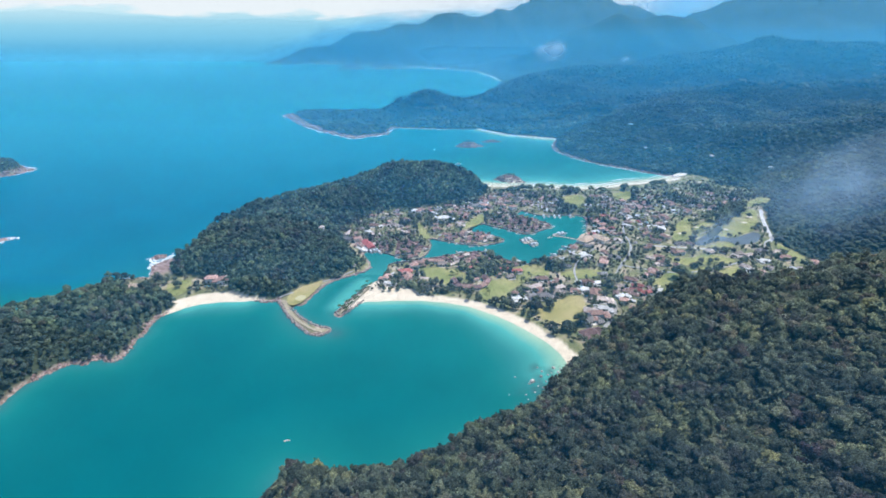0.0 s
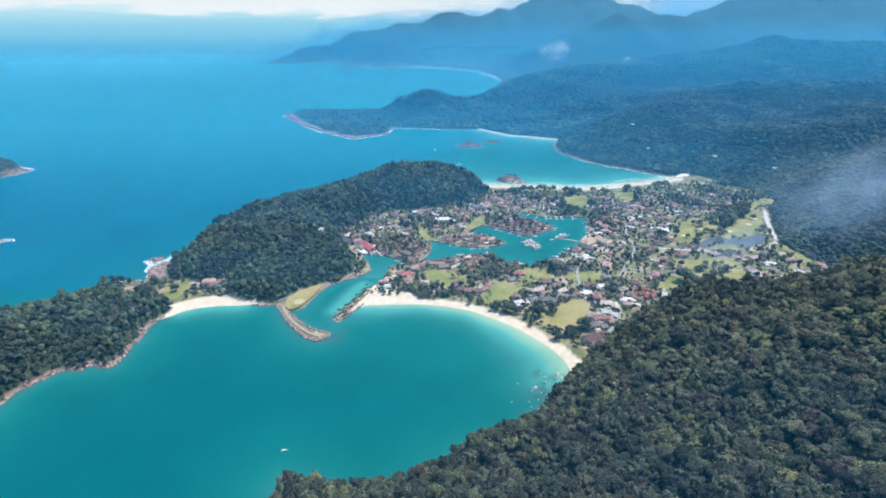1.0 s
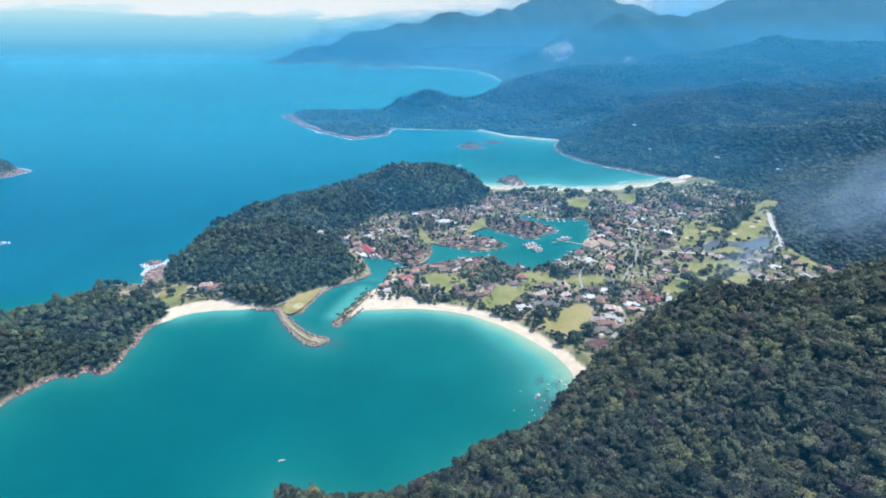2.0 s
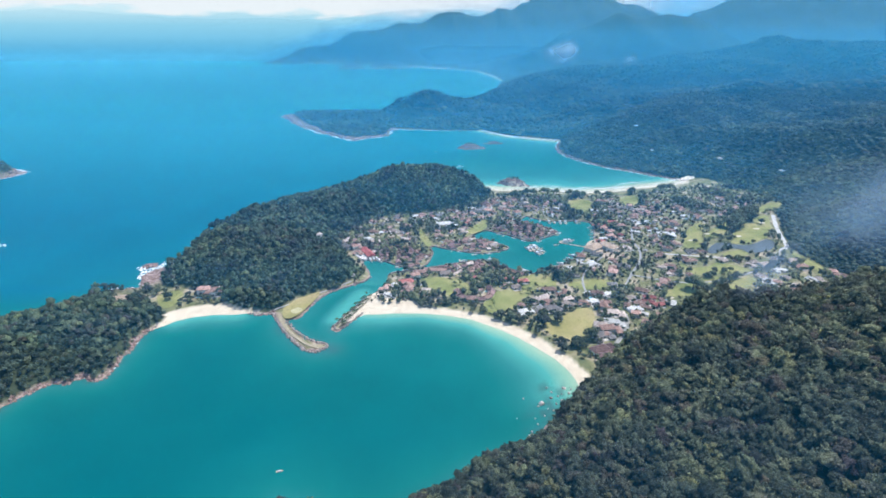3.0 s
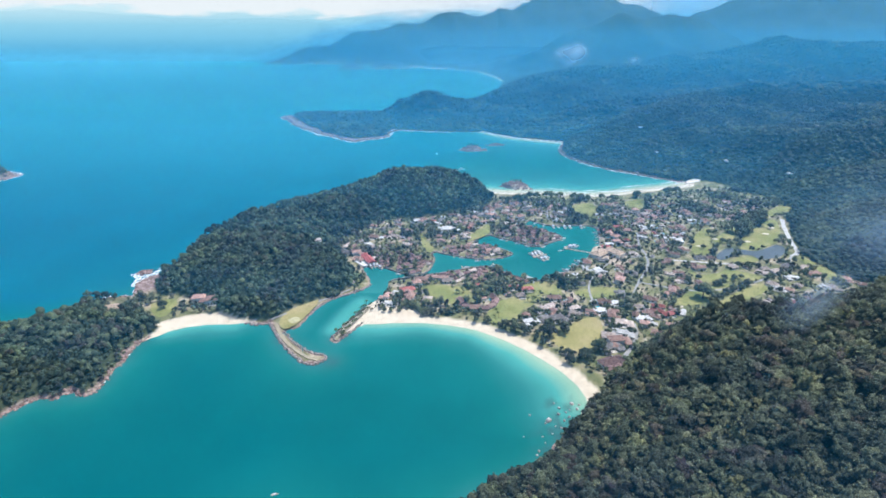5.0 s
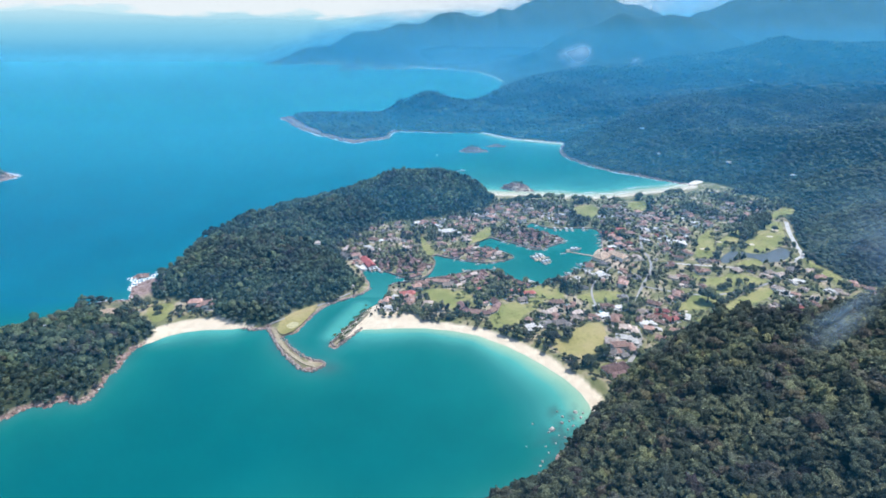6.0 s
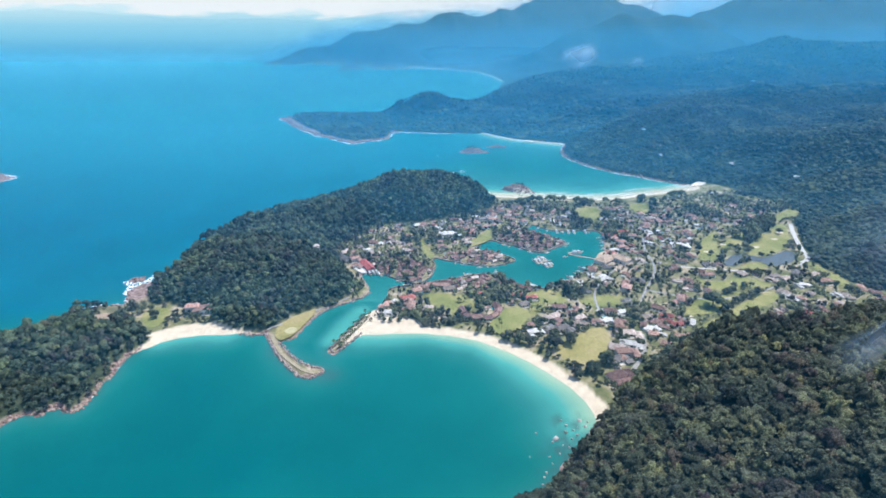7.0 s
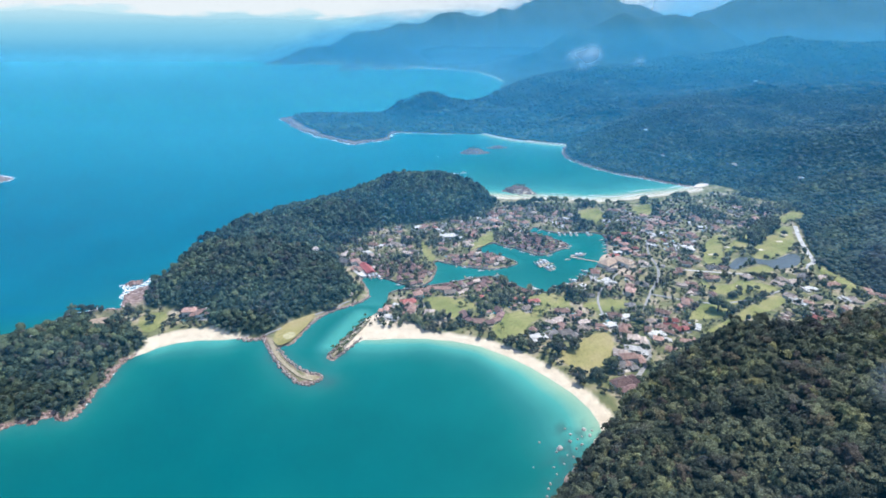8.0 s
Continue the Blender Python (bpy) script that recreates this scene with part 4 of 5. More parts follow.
def hip_roof(bm, x0, x1, y0, y1, z, rise, over=0.9, gable=False):
    """A hipped or gabled roof with eaves and a thick edge."""
    x0, x1, y0, y1 = x0 - over, x1 + over, y0 - over, y1 + over
    w, d = x1 - x0, y1 - y0
    e = 0.25
    if w >= d:
        cut = 0.0 if gable else d / 2 * 0.9
        top = [(x0 + cut, (y0 + y1) / 2, z + rise), (x1 - cut, (y0 + y1) / 2, z + rise)]
    else:
        cut = 0.0 if gable else w / 2 * 0.9
        top = [((x0 + x1) / 2, y0 + cut, z + rise), ((x0 + x1) / 2, y1 - cut, z + rise)]
    lo = [bm.verts.new((x, y, z - e)) for x, y in ((x0, y0), (x1, y0), (x1, y1), (x0, y1))]
    hi = [bm.verts.new((x, y, z)) for x, y in ((x0, y0), (x1, y0), (x1, y1), (x0, y1))]
    r = [bm.verts.new(p) for p in top]
    bm.faces.new(lo[::-1])
    for i in range(4):
        bm.faces.new((lo[i], lo[(i + 1) % 4], hi[(i + 1) % 4], hi[i]))
    if w >= d:
        fs = [(hi[0], hi[1], r[1], r[0]), (hi[1], hi[2], r[1]), (hi[2], hi[3], r[0], r[1]), (hi[3], hi[0], r[0])]
    else:
        fs = [(hi[0], hi[1], r[0]), (hi[1], hi[2], r[1], r[0]), (hi[2], hi[3], r[1]), (hi[3], hi[0], r[0], r[1])]
    for f in fs:
        bm.faces.new(f)
    # ridge cap
    a, b = Vector(top[0]), Vector(top[1])
    if (b - a).length > 1:
        n = Vector((0.0, 0.22, 0)) if w >= d else Vector((0.22, 0, 0))
        v = [bm.verts.new(p + q + Vector((0, 0, dz))) for p in (a, b) for q in (n, -n) for dz in (-0.12, 0.14)]
        for f in ((0, 1, 5, 4), (1, 3, 7, 5), (3, 2, 6, 7), (0, 2, 3, 1), (4, 5, 7, 6)):
            bm.faces.new([v[i] for i in f])


def make_house(name, wings, storeys, roof, label, flat=False, pool=False, gable=False, terrace=True):
    """wings: (x0, x1, y0, y1) of each part of the plan; the first is the main one."""
    root = tagged(new(name), label, "house", group="houses of the estate")
    hgt = 2.9 * storeys
    for k, (x0, x1, y0, y1) in enumerate(wings):
        hh = hgt if k == 0 else hgt - 0.5 * k - (1.2 if storeys > 1 else 0)
        bm = bmesh.new()
        box(bm, x0, x1, y0, y1, -0.6, hh)
        part("wall", bm, MAT_WALL, root)
        bm = bmesh.new()
        if flat:
            box(bm, x0 - 0.4, x1 + 0.4, y0 - 0.4, y1 + 0.4, hh, hh + 0.35)
            box(bm, x0 + 0.8, x0 + 2.6, y0 + 1.0, y0 + 2.4, hh + 0.35, hh + 1.2)
        else:
            hip_roof(bm, x0, x1, y0, y1, hh + 0.05, min(x1 - x0, y1 - y0) * 0.24 + 0.7, 0.9, gable)
        top = part("roof", bm, MAT_ROOFS[roof], root, roof + " roof")
        first_roof = top if k == 0 else first_roof
        # windows set into the long sides
        for side, yy in ((-1, y0), (1, y1)) if k == 0 and storeys > 1 else ((-1, y0),):
            count = 2 if k == 0 else 1
            for j in range(count):
                cx = x0 + (j + 0.5) * (x1 - x0) / count
                bm = bmesh.new()
                a, b = (yy - 0.05, yy + 0.02) if side < 0 else (yy - 0.02, yy + 0.05)
                box(bm, cx - 0.9, cx + 0.9, a, b, 0.9 if k else 0.4, 2.3)
                part("window", bm, MAT_GLASS, root, "dark glazed window")
    x0, x1, y0, y1 = wings[0]
    bm = bmesh.new()
    box(bm, (x0 + x1) / 2 - 0.5, (x0 + x1) / 2 + 0.5, y0 - 0.12, y0 - 0.06, 0.0, 2.1)
    part("door", bm, MAT_TIMBER, root, "wooden door")
    if terrace:
        bm = bmesh.new()
        box(bm, x0 + 0.5, x1 - 0.5, y0 - 4.0, y0 - 0.15, -0.6, 0.12)
        part("terrace", bm, MAT_PAVING, root, "pale paved terrace")
    if pool:
        bm = bmesh.new()
        box(bm, x0 + 1, x0 + 8, y0 - 9.2, y0 - 5.2, -0.6, 0.16)
        rim = part("pool_edge", bm, MAT_PAVING, root)
        bm = bmesh.new()
        box(bm, x0 + 1.5, x0 + 7.5, y0 - 8.7, y0 - 5.7, -0.2, 0.19)
        part("pool", bm, MAT_POOL, rim, "small blue swimming pool")
    if not flat and gable is False:
        bm = bmesh.new()
        box(bm, x1 - 3.2, x1 - 2.3, y1 - 2.6, y1 - 1.8, hgt, hgt + 2.6)
        part("chimney", bm, MAT_WALL, first_roof, "rendered chimney")
    return root


A1 = [(-8, 8, -4, 4)]
A2 = [(-8, 6, -4, 4), (2, 8, -10, -4.2)]
A3 = [(-9, 5, -3.5, 4.5), (5.2, 11, -8, 3), (-9, -4, -9.5, -3.7)]
A4 = [(-6, 6, -5, 5)]
HOUSES = [
    make_house("bungalow", A1, 1, "brown tiled", "low bungalow with a brown tiled hip roof"),
    make_house("villa", A2, 1, "brown tiled", "L-shaped villa with weathered brown roofs", pool=True),
    make_house("villa", A3, 2, "brown tiled", "two-storey villa with three brown tiled wings"),
    make_house("villa", A4, 2, "terracotta tiled", "square villa with a terracotta hip roof"),
    make_house("villa", A2, 2, "terracotta tiled", "two-storey villa with terracotta roofs", pool=True),
    make_house("bungalow", A1, 1, "dark red tiled", "low bungalow with a dark red tiled roof"),
    make_house("villa", A3, 1, "grey shingled", "rambling villa with grey shingled roofs"),
    make_house("villa", A2, 1, "grey shingled", "villa with a grey hip roof and a side wing"),
    make_house("villa", A3, 1, "pale weathered", "villa with pale sand-coloured roofs"),
    make_house("bungalow", A4, 1, "pale weathered", "small bungalow with a pale weathered roof"),
    make_house("modern_house", A2, 1, "white flat", "modern white house with flat roofs", True, True),
    make_house("modern_house", A3, 1, "white flat", "white house with stepped flat roofs", True),
    make_house("cottage", [(-6, 6, -4, 4)], 1, "dark purple-brown", "small waterside house with a purple-brown roof", gable=True, terrace=False),
    make_house("cottage", [(-5, 5, -4, 4)], 1, "brown tiled", "narrow waterside house with a faded brown roof", gable=True, terrace=False),
    make_house("cottage", [(-6, 6, -4, 4)], 1, "pale weathered", "small waterside house with a pale roof", gable=True, terrace=False),
]
for k, h in enumerate(HOUSES):      # the pattern houses stand at places of their own
    h.matrix_basis = pose(0, 0, 0)
WEIGHTS = [22, 18, 12, 10, 8, 4, 10, 8, 9, 8, 8, 8]
TAKEN = []      # x, y, radius of what stands already


def free(x, y, r):
    return all((x - a) ** 2 + (y - b) ** 2 > (r + c) ** 2 for a, b, c in TAKEN)


def settle(x, y):
    return float(height_at(x, y)[0])


def place_house(k, x, y, turn, size=0.95, first=[]):
    m = pose(x, y, settle(x, y) + 0.25, 0, 0, turn)
    TAKEN.append((x, y, 7.0 * size))
    if k in first:
        return copy_thing(HOUSES[k], m @ Matrix.Scale(size, 4))
    first.append(k)
    HOUSES[k].matrix_basis = m
    return HOUSES[k]


# houses that can be told apart along the beach and round the lawns
for k, x, y, turn in ((6, 152, 446, 15), (9, 156, 464, -15), (11, 171, 470, -12), (8, 177, 489, -10), (10, 163, 513, 20), (11, 182, 529, 25), (8, 137, 519, 8), (8, 130, 507, 30), (11, 84, 492, 22), (6, 101, 499, 24), (7, 114, 499, 20), (8, 99, 517, 28), (9, 112, 523, 28),
                      (8, 339, 520, 30), (8, 407, 609, 20), (9, 396, 615, 10), (11, 414, 592, 5), (8, 447, 619, 30), (0, 447, 600, 15), (6, 428, 624, 40), (10, 101, 590, -35), (11, 188, 614, 40), (9, 82, 547, 15), (10, 227, 694, 10), (11, 201, 497, 20), (8, -60, 691, 30), (9, -121, 703, 20),
                      (4, -272, 535, 5), (3, -256, 528, 12), (9, -138, 686, 35), (9, -100, 684, 10), (5, -46, 560, 12), (1, -30, 586, 5), (3, -36, 575, 20),
                      (12, 15, 531, 105), (12, 20, 523, 140), (13, 29, 519, 175), (12, 39, 518, 5), (13, 47, 523, 40), (12, 52, 532, 70), (12, 51, 542, 100), (5, 78, 566, 0), (5, 92, 562, 10), (1, 140, 600, 40), (11, 152, 596, 45), (4, 473, 583, -30), (8, 523, 885, 10), (5, 232, 506, 20), (5, 222, 512, -10), (8, 205, 520, 15), (4, 238, 700, 15), (3, 243, 716, 10), (4, 236, 730, -8), (5, 252, 706, 20)):
    place_house(k, x, y, turn, 0.8)

for k, x, y, turn, size in ((9, 579, 1077, 10, 0.6), (9, 786, 1132, 30, 0.6), (10, 458, 1250, 0, 0.5), (9, 459, 1141, 20, 0.55), (11, 892, 1966, 0, 0.8), (10, 1099, 1963, 20, 0.8), (10, 647, 978, 15, 0.5), (9, -171, 667, 30, 0.6)):
    place_house(k, x, y, turn, size).location.z += 4.5      # on the open slope, above the trees below
place_house(9, -112, 577, 30, 0.4)
# white and red roofs that stand out of the gardens
for k, x, y, turn, size in ((11, 2, 747, 10, 1.5), (10, -124, 698, -30, 0.9), (11, -109, 694, -30, 0.8), (10, 47, 823, 10, 0.8), (11, 70, 828, 0, 0.8), (11, 319, 708, -8, 1.2), (10, 382, 786, 0, 0.9), (11, 185, 606, 35, 0.9), (10, 245, 813, 0, 0.9),
                            (5, 244, 741, 12, 0.9), (5, 258, 758, -5, 0.9), (5, 232, 748, 20, 0.8), (5, 227, 522, -10, 0.8), (10, 162, 532, 20, 0.7), (4, -120, 662, 25, 0.8)):
    place_house(k, x, y, turn, size)


beach_villa = make_house("beach_villa", [(-11, 6, -4, 5), (6.2, 13, -8, 4), (-11, -5, -10, -4.2), (-4, 5.5, -9, -4.2)], 1, "dark purple-brown", "large beach villa with dark roofs and pale terraces", pool=True)
beach_villa.matrix_basis = pose(146, 423, settle(146, 423) + 0.3, 0, 0, 24)
TAKEN.append((146, 423, 13))


# the big roofs of the marina
def big_shed(name, x, y, turn, length, width, hgt, roof, label, gable=True):
    root = make_house(name, [(-length / 2, length / 2, -width / 2, width / 2)], hgt, roof, label, gable=gable, terrace=False)
    root.matrix_basis = pose(x, y, settle(x, y) + 0.2, 0, 0, turn)
    for t in np.linspace(-0.5, 0.5, 4):
        TAKEN.append((x + t * length * math.cos(radians(turn)), y + t * length * math.sin(radians(turn)), width / 2 + 2))
    return tagged(root, group="marina buildings")


big_shed("boathouse", -102, 643, -61, 27, 9.5, 1.1, "faded red", "long boathouse with a faded red roof on the quay")
big_shed("workshop", -141, 667, -35, 30, 9, 1.4, "grey shingled", "long grey-roofed workshop beside the quay")
big_shed("clubhouse", 203, 660, 40, 24, 15, 1.5, "sand-coloured tiled", "large clubhouse with a broad sand-coloured roof", False)
big_shed("clubhouse_annex", 222, 660, -52, 24, 12, 2.0, "sand-coloured tiled", "sand-coloured annex beside the clubhouse", False)
big_shed("boat_shed", 82, 590, -41, 34, 5.5, 1.0, "brown tiled", "long narrow boat shed along the basin")
big_shed("long_house", -12, 590, -4, 26, 6, 1.2, "brown tiled", "long low house with a brown roof by the canal")


def green_places():
    polys = [rounded(p, True, 2) for p in LAWNS + FAIRWAYS + [POND, [(-322, 530), (-300, 538), (-288, 526), (-289, 508), (-299, 500), (-314, 512)]]]
    return lambda x, y: np.maximum.reduce([inside(x, y, p) for p in polys])


on_green = green_places()


def off_road(x, y):
    return np.minimum.reduce([line_dist(x, y, p) - w / 2 for p, w in ROADS])


def fill_waterside():
    """Closely packed small houses on the tongues of land in the basin."""
    x, y, rng = scatter(-110, 175, 560, 785, 7.0, 720)
    h, s, wood, sandy = land(x, y)
    bank = np.minimum.reduce([-inside(x, y, TONGUE_A), -inside(x, y, TONGUE_B), line_dist(x, y, [(-85, 650), (-40, 625)]) - 26, line_dist(x, y, [(0, 590), (60, 606)]) - 14])
    ok = (bank < 0) & (s > 3.4) & (wood < -2) & (on_green(x, y) < -4)
    for a, b in zip(x[ok], y[ok]):
        if free(a, b, 2.0) and random.random() < 0.94:
            place_house(random.choice((12, 12, 12, 12, 13, 13, 14)), float(a), float(b), random.choice((0, 0, 90)) + 20 + random.uniform(-12, 12), random.uniform(0.5, 0.74))


def fill_houses():
    x, y, rng = scatter(-150, 560, 420, 930, 13.2, 700)
    h, s, wood, sandy = land(x, y)
    ok = (wood < -4) & (s > 8) & (sandy > np.where(y < 600, 34, 42)) & (on_green(x, y) < -6) & (off_road(x, y) > 5)
    ok &= ~((x > 350) & (y > 560) & (rng.uniform(0, 1, len(x)) < 0.55)) & (x > -145)
    for a, b in sorted(zip(x[ok], y[ok]), key=lambda p: p[1]):
        if len(TAKEN) > 560 or not free(a, b, 2.6) or random.random() < (0.85 if vnoise(a, b, 42, 77) < (0.38 if b < 760 else 0.25) else 0.34):
            continue
        brown = (a < 110 and b > 640) or b > 790
        pool = [0, 1, 2, 0, 3, 6, 7, 0, 6, 8] if brown and random.random() < 0.8 else None
        k = random.choice(pool) if pool else random.choices(range(12), WEIGHTS)[0]
        place_house(k, float(a), float(b), 25 * math.sin(a * 0.02) + random.choice((0, 90, 180, 270)) + random.uniform(-18, 18), random.choice((0.5, 0.6, 0.65, 0.7, 0.75, 0.9)))


fill_waterside()
fill_houses()


# ---- single trees ----
def make_trunk(hgt, r, seed, limbs=4):
    bm = bmesh.new()
    rnd = random.Random(seed)

    def tube(a, b, ra, rb, seg=7):
        a, b = Vector(a), Vector(b)
        q = (b - a).to_track_quat("Z", "Y")
        rings = [[bm.verts.new(p + q @ Vector((math.cos(2 * math.pi * i / seg) * rr, math.sin(2 * math.pi * i / seg) * rr, 0))) for i in range(seg)] for p, rr in ((a, ra), (b, rb))]
        for i in range(seg):
            bm.faces.new((rings[0][i], rings[0][(i + 1) % seg], rings[1][(i + 1) % seg], rings[1][i]))
    tube((0, 0, -0.5), (0, 0, hgt * 0.55), r * 1.3, r * 0.8)
    for k in range(limbs):
        a = 2 * math.pi * k / limbs + rnd.uniform(-0.4, 0.4)
        tube((0, 0, hgt * 0.45), (math.cos(a) * hgt * 0.35, math.sin(a) * hgt * 0.35, hgt * 0.95), r * 0.6, r * 0.2, 5)
    return bm


def make_tree(name, hgt, radius, seed, label, flat=0.75):
    root = tagged(new(name), label, "tree", group="trees of the estate")
    part("trunk", make_trunk(hgt, 0.12 + hgt * 0.025, seed), MAT_BARK, root, "grey-brown trunk and limbs")
    v, f = crown(9, 3, 7, seed, 0.66, flat)
    v = v * np.array([radius, radius, radius * 0.85]) + np.array([0, 0, hgt * 0.42])
    part("crown", mesh_of("crown", v, f, MAT_CROWN), None, root, "dense dark green leaves")
    return root


def make_palm(hgt, seed):
    rnd = random.Random(seed)
    root = tagged(new("palm"), "slender coconut palm with arching fronds", "palm", group="palms")
    bm = bmesh.new()
    seg, rings = 6, []
    lean = rnd.uniform(0.2, 0.9)
    for i in range(6):
        t = i / 5
        rr = 0.22 - 0.1 * t
        rings.append([bm.verts.new((lean * t * t + math.cos(2 * math.pi * j / seg) * rr, math.sin(2 * math.pi * j / seg) * rr, -0.4 + (hgt + 0.4) * t)) for j in range(seg)])
    for i in range(5):
        for j in range(seg):
            bm.faces.new((rings[i][j], rings[i][(j + 1) % seg], rings[i + 1][(j + 1) % seg], rings[i + 1][j]))
    part("trunk", bm, MAT_BARK, root, "thin ringed trunk")
    bm = bmesh.new()
    for k in range(13):
        a, ln, up = 2 * math.pi * k / 13 + rnd.uniform(-0.2, 0.2), rnd.uniform(2.3, 3.1), rnd.uniform(0.1, 0.9)
        prev = None
        for i in range(5):
            t = i / 4
            c = Vector((lean + math.cos(a) * ln * t, math.sin(a) * ln * t, hgt + up * ln * t * (1 - t) * 1.6 - 1.5 * t * t))
            w = 0.42 * (1 - t) * (0.35 + t) * 2 + 0.03
            n = Vector((-math.sin(a), math.cos(a), 0)) * w
            cur = (bm.verts.new(c + n - Vector((0, 0, w * 0.5))), bm.verts.new(c), bm.verts.new(c - n - Vector((0, 0, w * 0.5))))
            if prev:
                bm.faces.new((prev[0], prev[1], cur[1], cur[0]))
                bm.faces.new((prev[1], prev[2], cur[2], cur[1]))
            prev = cur
    part("fronds", bm, MAT_FROND, root, "arching green fronds")
    return root


TREES = [make_tree("beach_almond", 7.0, 4.6, 11, "broad dark green beach tree"), make_tree("shade_tree", 8.5, 4.0, 12, "round-crowned dark shade tree"), make_tree("garden_tree", 6.0, 3.0, 13, "small bushy garden tree"),
         make_tree("tall_tree", 11.0, 4.0, 14, "tall dark green tree", 1.0), make_tree("beach_bush", 3.0, 2.0, 15, "low green shrub on the sand")]
PALMS = [make_palm(6.5, 1), make_palm(8.0, 2), make_palm(5.2, 3)]
_used = set()


def place_tree(which, k, x, y, size=1.0):
    m = pose(x, y, settle(x, y), 0, 0, random.uniform(0, 360)) @ Matrix.Scale(size, 4)
    TAKEN.append((x, y, 2.5 * size))
    thing = which[k]
    if thing.name in _used:
        return copy_thing(thing, m)
    _used.add(thing.name)       # the first keeps its own size, so that copies take theirs from m alone
    thing.matrix_basis = m @ Matrix.Scale(1 / size, 4)
    return thing


SHORE_TREES = [(0, 40, 494, 0.9), (0, 67, 475, 1.1), (1, 76, 472, 1.0), (1, 99, 465, 1.15), (1, 115, 474, 1.15), (2, 86, 462, 1.3), (2, 90, 451, 0.9), (0, 109, 424, 0.85), (0, 124, 430, 1.05), (1, 141, 443, 1.15), (0, 57, 481, 1.0), (2, 29, 494, 0.8), (1, 285, 543, 1.7), (0, 292, 537, 1.25), (1, 33, 532, 0.9), (1, 40, 541, 1.0), (0, 35, 551, 0.8), (1, 143, 447, 0.9)]
for k, x, y, size in SHORE_TREES:
    place_tree(TREES, k, x, y, size * 1.45)
for k, x, y, size in ((1, -306, 521, 1.25), (2, -318, 536, 1.2), (1, -326, 532, 1.0), (2, -290, 514, 1.0), (1, -286, 520, 0.9), (2, -288, 528, 1.1), (2, -276, 524, 0.9), (2, -265, 522, 0.9), (2, -270, 521, 1.1), (1, -280, 517, 0.9), (2, -260, 520, 1.0), (0, -129, 549, 0.9), (0, -125, 552, 0.8), (2, -134, 546, 0.9), (2, -101, 585, 0.8)):
    place_tree(TREES, k, x, y, size)
for k in range(30):      # the dark hedge of trees between the beach and the canal mouth
    t = k / 29
    x, y = -70 + t * 74 + random.uniform(-3, 3), 548 - 42 * min(1, t * 1.6) + (t > 0.63) * (t - 0.63) * 4 + random.uniform(-3, 6)
    place_tree(TREES, (0, 1, 2)[k % 3], x, y, random.uniform(0.7, 1.0))
for x, y in ((104, 438), (101, 443), (112, 433), (95, 451), (118, 438), (47, 490), (20, 500), (12, 503)):
    place_tree(TREES, 4, x, y, random.uniform(0.6, 0.9))
for x, y in ((107, 880), (148, 898), (178, 904), (186, 903), (202, 904), (225, 899), (235, 893), (247, 893), (273, 898), (289, 888), (295, 890), (340, 910), (397, 929), (405, 930), (417, 929), (355, 898), (125, 886), (135, 890), (160, 899)):
    place_tree(TREES, random.choice((0, 1)), x, y, random.uniform(1.3, 2.0))
for x, y in ((331, 588), (344, 590), (328, 561), (316, 553), (268, 519), (248, 532), (341, 568), (351, 573), (385, 592), (368, 624), (378, 621), (386, 624), (412, 695), (371, 700), (395, 740), (386, 700), (350, 680), (367, 684), (411, 698), (316, 572), (343, 585), (385, 588), (394, 581), (285, 581), (301, 588), (264, 552), (331, 609), (381, 602), (530, 808), (486, 755), (476, 712), (323, 575), (319, 552), (300, 538), (308, 545), (338, 562), (245, 527), (314, 710), (348, 712), (382, 732), (330, 560), (345, 570), (352, 590)):
    place_tree(TREES, random.choice((1, 2, 0)), x, y, random.uniform(0.8, 1.2))
for k in range(34):      # the dark grove between the fairways
    t, u = random.random(), random.uniform(-1, 1)
    place_tree(TREES, 3, 418 + 70 * t + u * 9, 728 + 66 * t - u * 9, random.uniform(1.3, 1.9))
for k in range(32):      # two rows of palms along the jetty
    t, side = (k // 2) / 15, 1 if k % 2 else -1
    place_tree(PALMS, k % 3, -107 + t * 21 - side * 2.4, 469 + t * 59 + side * 1.0, random.uniform(0.72, 0.85))
for k in range(26):      # palms between lawn and villas
    x, y = random.choice(((52, 540), (98, 548), (20, 560), (96, 534), (60, 500), (128, 566), (-20, 556))) 
    place_tree(PALMS, k % 3, x + random.uniform(-12, 12), y + random.uniform(-8, 8), random.uniform(0.8, 1.1))


